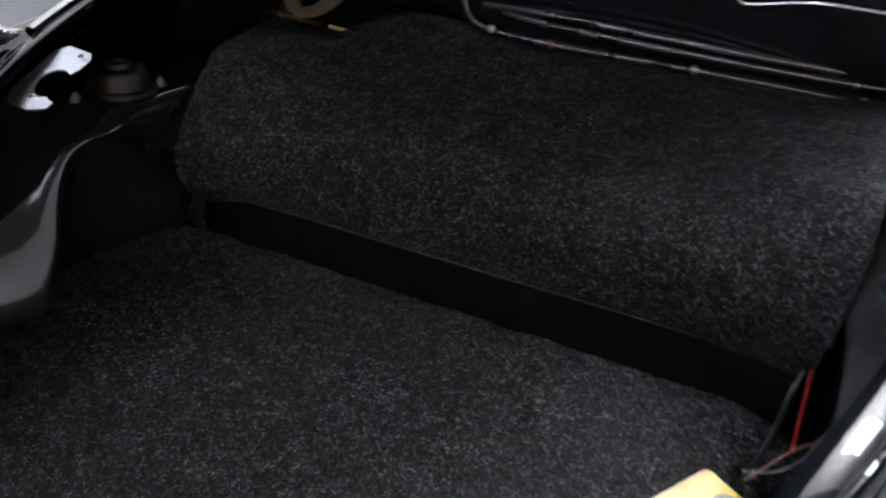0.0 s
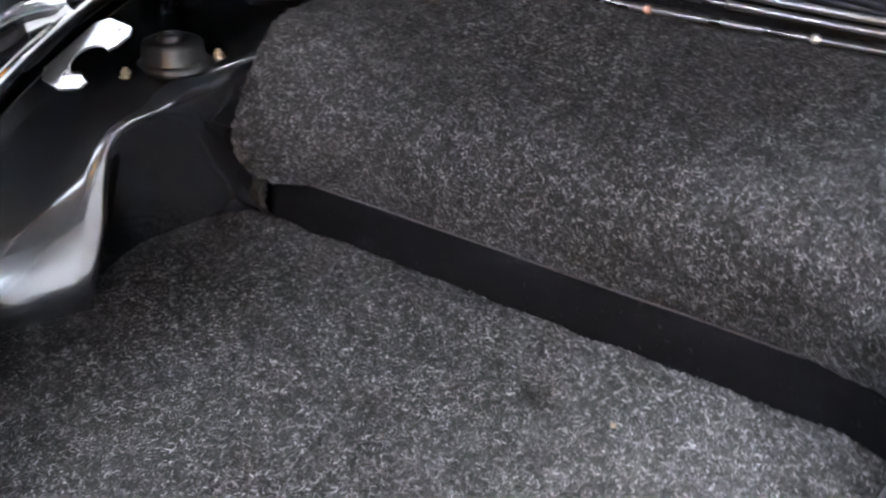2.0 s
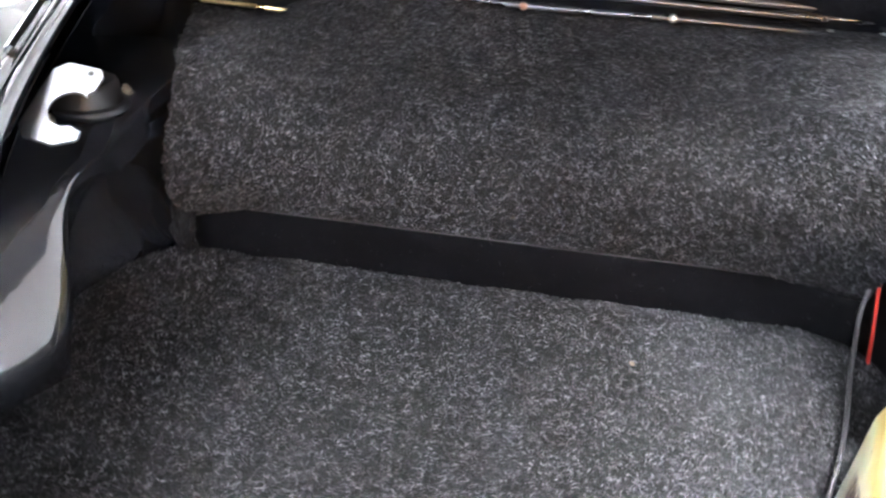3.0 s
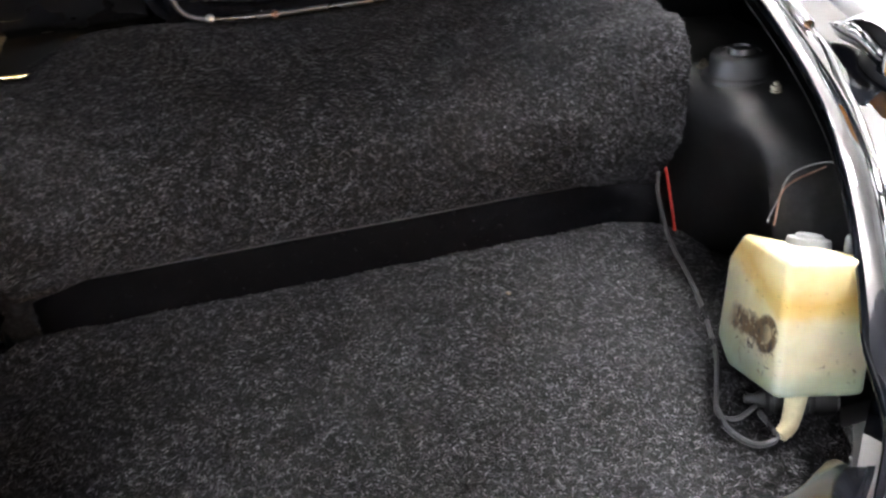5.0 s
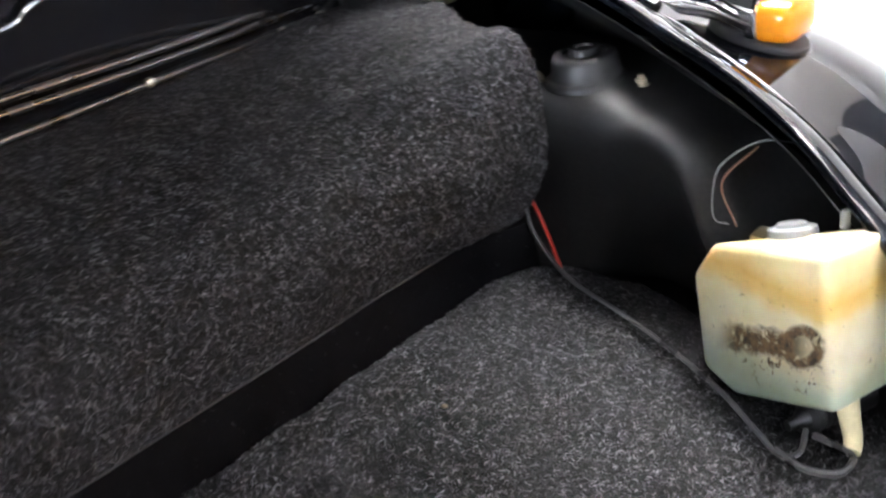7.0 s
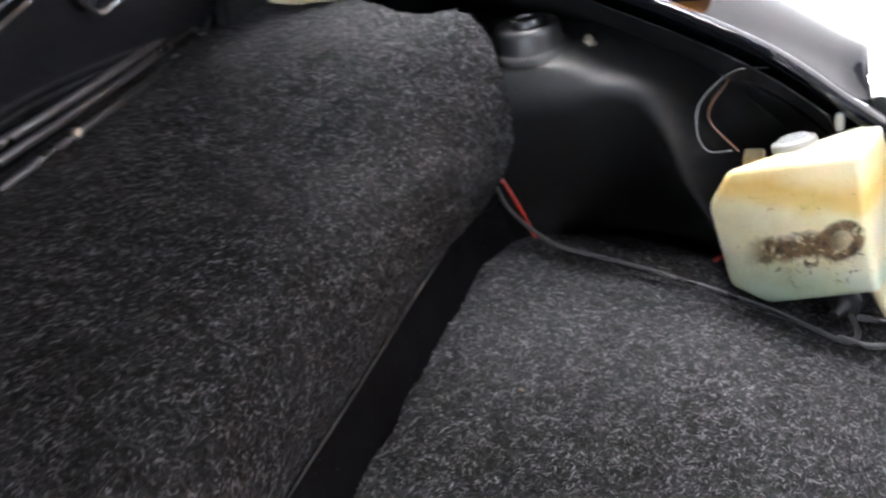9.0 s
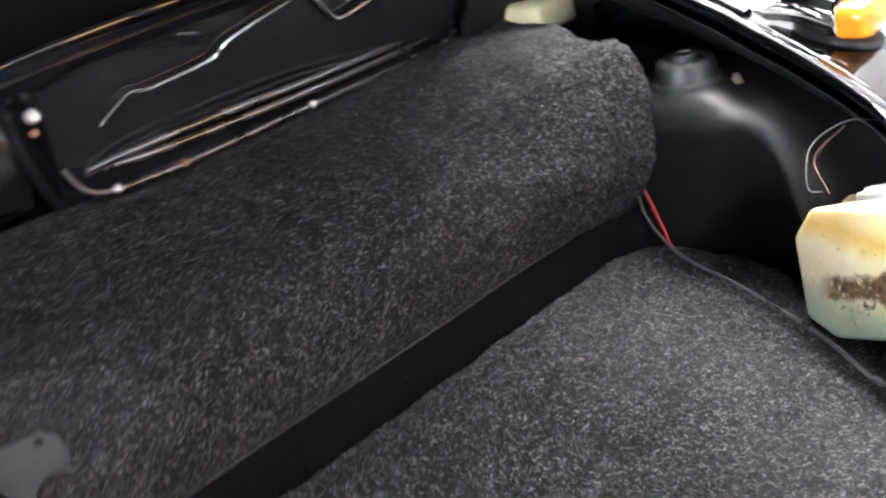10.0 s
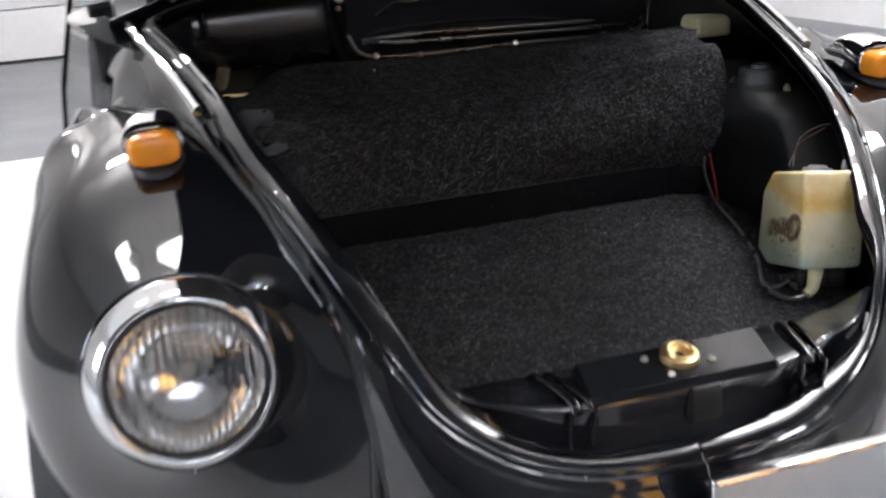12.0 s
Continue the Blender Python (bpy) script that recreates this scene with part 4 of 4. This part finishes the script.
mid, side, side_l = (spline([(0, *p) for p in t], n_u) for t in (MID, SIDE, SIDE_L))
left, right = spline([(p[0], i, 0) for i, p in enumerate(LEFT)], n_u), spline([(p[0], i, 0) for i, p in enumerate(RIGHT)], n_u)
rows = []
for k in range(n_u):
    r = []
    for j in range(121):
        x = left[k].x + (right[k].x - left[k].x) * j / 120
        w = step(0.20, 0.44, x) if x > 0 else step(0.26, 0.40, -x)
        p = mid[k].lerp(side[k] if x > 0 else side_l[k], w)
        dz = (0.005 + 0.006 * w) * noise.noise(Vector((x * 9, p.y * 9, 11))) + 0.002 * noise.noise(Vector((x * 25, p.y * 25, 4)))
        # a soft ridge runs across the shoulder, with a hollow behind it
        u = (x - 0.26) / 0.14
        line = 0.800 - 0.075 * u - 0.012 * sin(3.0 * u)
        off = p.y - line
        reach = step(0.17, 0.30, x) * (1 - 0.75 * step(0.36, 0.43, x))
        dz += reach * (0.007 * math.exp(-((off + 0.012) / 0.030) ** 2) - 0.006 * math.exp(-((off - 0.050) / 0.030) ** 2) * step(0.14, 0.08, off))
        ragged = (0.004 * noise.noise(Vector((k * 0.35, 5, 0)))) * (step(0.97, 1, j / 120) + step(0.03, 0, j / 120))
        r.append(Vector((x + ragged, p.y + 0.3 * dz, p.z + dz * step(0, 12, k))))
    rows.append(r)
tank_carpet = tagged(part("tank_carpet", slab(rows, 0.008), CARPET), "dark grey speckled felt carpet draped over the step", "carpet")
fibres(rows, 115000, tank_carpet, 2)

# felt folded round the left end of the band
rows = []
for k in range(15):
    v = k / 14
    r = []
    for j in range(13):
        u = j / 12
        r.append(Vector((-0.400 + 0.034 * u + 0.004 * noise.noise(Vector((v * 6, u * 3, 2))), 0.724 - 0.016 * u - 0.016 * sin(pi * v) + 0.004 * noise.noise(Vector((u * 6, v * 6, 8))), 0.640 + 0.062 * v + 0.006 * noise.noise(Vector((u * 7, 3, 1))) * (v > 0.5))))
    rows.append(r)
felt_flap = tagged(part("felt_flap", slab(rows, 0.005), CARPET), "ragged dark felt folded round the end of the step", "carpet")
fibres(rows, 1500, felt_flap, 3)

# pipes along the bulkhead
def pipe(points, r, material, label):
    return tagged(part("brake_pipe", tube(points, r, 90, 16), material), label, "pipe", group="pipes along the bulkhead")


pipe([(-0.165, 0.985, 0.945), (-0.150, 0.985, 0.915), (-0.118, 0.985, 0.903), (-0.034, 0.99, 0.897), (0.153, 0.995, 0.896), (0.346, 1.019, 0.888), (0.411, 1.026, 0.888), (0.44, 1.03, 0.90)], 0.0034, PIPE, "dull dark metal pipe with clips along the bulkhead")
pipe([(-0.138, 1.000, 0.929), (-0.08, 0.992, 0.924), (0.0, 0.990, 0.920), (0.15, 0.992, 0.915), (0.35, 1.015, 0.908), (0.43, 1.02, 0.915)], 0.0042, PIPE, "dull dark metal pipe along the bulkhead")
pipe([(-0.138, 0.997, 0.931), (-0.09, 0.985, 0.935), (0.0, 0.982, 0.935), (0.15, 0.985, 0.929), (0.30, 1.005, 0.922), (0.40, 1.02, 0.922)], 0.0042, PIPE, "dull dark metal pipe along the bulkhead")


part("bulkhead_ridge", tube([(-0.116, 0.968, 0.976), (-0.078, 0.958, 0.998), (-0.056, 0.958, 0.995), (0.023, 0.957, 1.000), (0.052, 0.953, 1.014), (0.150, 0.950, 1.032), (0.169, 0.950, 1.027), (0.195, 0.957, 0.995), (0.212, 0.958, 0.990), (0.28, 0.957, 1.001), (0.36, 0.962, 1.0)], 0.0034, 120, 8), DARKSTEEL, car, "raised glossy edge of the bulkhead panel")
part("bulkhead_rib", tube([(-0.116, 0.951, 1.048), (-0.095, 0.953, 1.023)], 0.005, 10, 8, flat=0.6), DARKSTEEL, car, "small pressed rib")
part("bulkhead_rib", tube([(0.0, 0.951, 1.032), (0.022, 0.951, 1.026)], 0.005, 10, 8, flat=0.6), DARKSTEEL, car, "small pressed rib")


def screw(p, material, r=0.0062):
    tagged(part("clip_screw", lathe([(r * 0.4, -0.002), (r, -0.001), (r * 1.02, 0.001), (r * 0.75, r * 0.7), (0, r * 0.9)], Matrix.Translation(p) @ pose(0, 0, 0, 75, 0, 0), 14), material),
           "small round screw head on the bulkhead", "screw", group="clip screws")


PINK = worn("rusty_screw", (0.26, 0.14, 0.09), 0.5, 0.3, 0, 0.3, 90)
for p, m in (((-0.118, 0.984, 0.904), STEEL), ((-0.034, 0.989, 0.897), PINK), ((0.153, 0.993, 0.897), STEEL), ((0.346, 1.017, 0.889), STEEL), ((0.411, 1.024, 0.889), STEEL), ((-0.180, 0.955, 1.013), STEEL), ((-0.181, 0.966, 0.995), PINK)):
    screw(p, m, 0.0085 if p[2] > 1.0 else 0.0045 if p[2] > 0.95 else 0.0058)

# washer bottle with its pump
bottle = thing("washer_bottle", "yellowed white plastic washer bottle with brown stains", "washer bottle", (0.36, 0.39, 0.628))


def bottle_body():
    bm = bmesh.new()
    ring = [(-0.059, -0.073, 0.016), (-0.047, -0.055, 0.150), (-0.019, 0.056, 0.122), (-0.022, 0.076, 0.086), (-0.041, 0.058, 0.004), (-0.050, 0.022, -0.009)]
    a = [bm.verts.new(p) for p in ring]
    b = [bm.verts.new((x + 0.082, y - 0.022 * (y < 0), z - (0.046 if y > 0.05 and z > 0.05 else 0.004))) for x, y, z in ring]
    bm.faces.new(a)
    bm.faces.new(b[::-1])
    for i in range(6):
        j = (i + 1) % 6
        bm.faces.new((a[j], a[i], b[i], b[j]))
    bmesh.ops.bevel(bm, geom=bm.edges[:], offset=0.008, segments=4, affect="EDGES", profile=0.5)
    return bm


body = part("body", bottle_body(), BOTTLE, bottle, angle=50)
part("cap", lathe([(0.0, 0.014), (0.012, 0.014), (0.014, 0.011), (0.020, 0.010), (0.021, 0.003), (0.018, 0.0), (0.018, -0.008)], Matrix.Translation((0.014, 0.000, 0.122)) @ pose(0, 0, 0, -14, 14, 0), 28), GREYPLASTIC, bottle, "grey plastic cap")
part("nipple", lathe([(0.004, -0.006), (0.004, 0.006), (0.0025, 0.010), (0, 0.010)], Matrix.Translation((0.030, -0.036, 0.140)), 12), GREYPLASTIC, bottle)
part("spigot", tube([(-0.026, -0.062, 0.040), (-0.031, -0.068, 0.018), (-0.038, -0.075, 0.0), (-0.047, -0.082, -0.011), (-0.058, -0.086, -0.015)], 0.0125, 22, 12, flat=0.7, taper=0.45), CREAM, bottle, "cream plastic spigot")
part("lug", box(0.030, 0.052, 0.030, 0.050, 0.086, 0.106, 0.004), CREAM, bottle, "cream plastic fixing lug")
pump_profile = [(0.0, -0.030), (0.0045, -0.030), (0.0050, -0.020), (0.0085, -0.016), (0.0090, -0.012), (0.0120, -0.010)]
for k in range(5):
    pump_profile += [(0.0150, -0.009 + 0.008 * k), (0.0150, -0.005 + 0.008 * k), (0.0138, -0.004 + 0.008 * k), (0.0138, -0.002 + 0.008 * k)]
pump_profile += [(0.0155, 0.032), (0.0155, 0.052), (0.010, 0.056), (0.0, 0.056)]
part("pump", moved(lathe(pump_profile, None, 24), Matrix.Translation((-0.036, -0.046, -0.007)) @ pose(0, 0, 0, 0, 90, -22)), RUBBER, bottle, "small black ribbed washer pump")
part("connector", moved(box(-0.014, 0.014, -0.007, 0.007, -0.006, 0.006, 0.002), Matrix.Translation((0.0, -0.062, -0.004)) @ pose(0, 0, 0, 0, 0, -10)), GREYPLASTIC, bottle, "grey plastic plug")

# cables
def cable(name, points, r, material, label, category="cable"):
    return tagged(part(name, tube(points, r, 80, 8), material), label, category)


cable("cable", [(0.376, 0.690, 0.712), (0.370, 0.680, 0.690), (0.366, 0.655, 0.664), (0.360, 0.622, 0.647), (0.348, 0.56, 0.639), (0.334, 0.503, 0.632), (0.308, 0.429, 0.625), (0.278, 0.375, 0.622), (0.262, 0.345, 0.620), (0.275, 0.334, 0.618), (0.300, 0.341, 0.621)], 0.0023, CABLE, "grey-black washer pump cable lying on the carpet")
cable("cable", [(0.264, 0.350, 0.622), (0.262, 0.325, 0.616), (0.275, 0.302, 0.612), (0.296, 0.300, 0.614), (0.300, 0.318, 0.616), (0.300, 0.335, 0.618)], 0.0030, CABLE, "grey-black cable looped beside the washer pump")
cable("red_cable", [(0.386, 0.700, 0.735), (0.383, 0.684, 0.712), (0.384, 0.670, 0.675), (0.385, 0.660, 0.640)], 0.0021, REDWIRE, "red cable dropping beside the carpet")
cable("red_cable", [(0.352, 0.466, 0.640), (0.356, 0.463, 0.641), (0.363, 0.459, 0.640), (0.372, 0.455, 0.638)], 0.0020, REDWIRE, "short red cable behind the washer bottle")
cable("hose", [(0.366, 0.445, 0.755), (0.385, 0.47, 0.745), (0.402, 0.482, 0.757), (0.412, 0.478, 0.785), (0.432, 0.45, 0.805), (0.450, 0.42, 0.80)], 0.0006, GREYPLASTIC, "thin yellowed washer hose", "hose")
cable("wire", [(0.370, 0.440, 0.752), (0.40, 0.47, 0.775), (0.432, 0.452, 0.80)], 0.0010, BROWNWIRE, "thin brown wire above the bottle", "wire")
cable("wire", [(-0.52, 0.44, 0.75), (-0.50, 0.425, 0.73), (-0.492, 0.42, 0.69), (-0.486, 0.40, 0.64), (-0.48, 0.395, 0.612)], 0.0016, BROWNWIRE, "thin brown wire on the inner wing", "wire")

# brake fluid reservoir
tank = thing("brake_reservoir", "yellowed plastic brake fluid reservoir with black cap", "fluid reservoir", (0.53, 0.965, 0.895))
part("body", moved(box(-0.035, 0.035, -0.060, 0.060, -0.018, 0.022, 0.010, 4), pose(0, 0, 0, 0, 0, -6)), CREAM, tank)
part("cap", lathe([(0.018, 0.018), (0.018, 0.045), (0.015, 0.05), (0, 0.05)], Matrix.Translation((0.005, 0.02, 0)), 24), RUBBER, tank, "black screw cap")
cable("hose", [(0.455, 1.025, 0.86), (0.455, 1.018, 0.92), (0.452, 1.0, 0.98), (0.45, 0.98, 1.03)], 0.010, RUBBER, "ribbed black rubber hose", "hose")

# hook plate on the inner wing and the strap bracket by the duct
hook = bmesh.new()
pts = [(-0.408, 0.528), (-0.397, 0.538), (-0.366, 0.538), (-0.360, 0.530), (-0.361, 0.515), (-0.365, 0.510)]
pts += [(-0.374 + 0.0185 * cos(radians(a)), 0.491 + 0.0185 * sin(radians(a))) for a in range(60, 301, 20)]
pts += [(-0.361, 0.473), (-0.354, 0.472), (-0.353, 0.463), (-0.372, 0.454), (-0.400, 0.456), (-0.409, 0.466)]
rim_v = [hook.verts.new((x, y, 0.914 + 0.5 * (y - 0.530) - 0.10 * (x + 0.40))) for x, y in pts]
bmesh.ops.triangle_fill(hook, use_beauty=True, edges=[hook.edges.new((a, b)) for a, b in zip(rim_v, rim_v[1:] + rim_v[:1])])
thick(hook, 0.0025)
tagged(part("hook_plate", hook, BRACKET, smooth=False), "pale grey steel hook plate under the lid frame", "bracket")
# the plate is not pierced; a dark disc gives the hole's shade
part("hole", lathe([(0.0, 0.0004), (0.0028, 0.0004), (0.0032, 0)], Matrix.Translation((-0.371, 0.528, 0.9135)) @ pose(0, 0, 0, 26, 6, 0), 12), RUBBER, bpy.data.objects["hook_plate"], "dark disc as the shade of a drilled hole")
strap = tube([(-0.50, 1.05, 0.945), (-0.46, 1.00, 0.915), (-0.430, 0.968, 0.893), (-0.408, 0.962, 0.885), (-0.396, 0.99, 0.888), (-0.386, 1.03, 0.905), (-0.372, 1.06, 0.914), (-0.350, 1.085, 0.910), (-0.335, 1.10, 0.896)], 0.011, 48, 10, flat=0.3)
tagged(part("strap_bracket", strap, GOLDEN), "bent yellow-zinc strap bracket beside the duct", "bracket")
cable("rod", [(-0.50, 0.99, 0.868), (-0.40, 0.993, 0.864), (-0.344, 0.996, 0.860)], 0.003, BRASS, "thin straight brass-coloured rod", "rod")

# a bit of tan fluff on the carpet
fluff = bmesh.new()
bmesh.ops.create_icosphere(fluff, subdivisions=3, radius=0.0034)
for v in fluff.verts:
    v.co *= 0.8 + 0.6 * noise.noise(v.co * 260)
    v.co = Vector((0.146 + v.co.x, 0.606 + v.co.y, 0.636 + 0.6 * v.co.z))
tagged(part("fluff", fluff, worn("tan_fluff", (0.11, 0.085, 0.06), 0.9, 0, 0, 0.3, 200)), "tiny bit of tan-brown fluff on the carpet", "fluff")
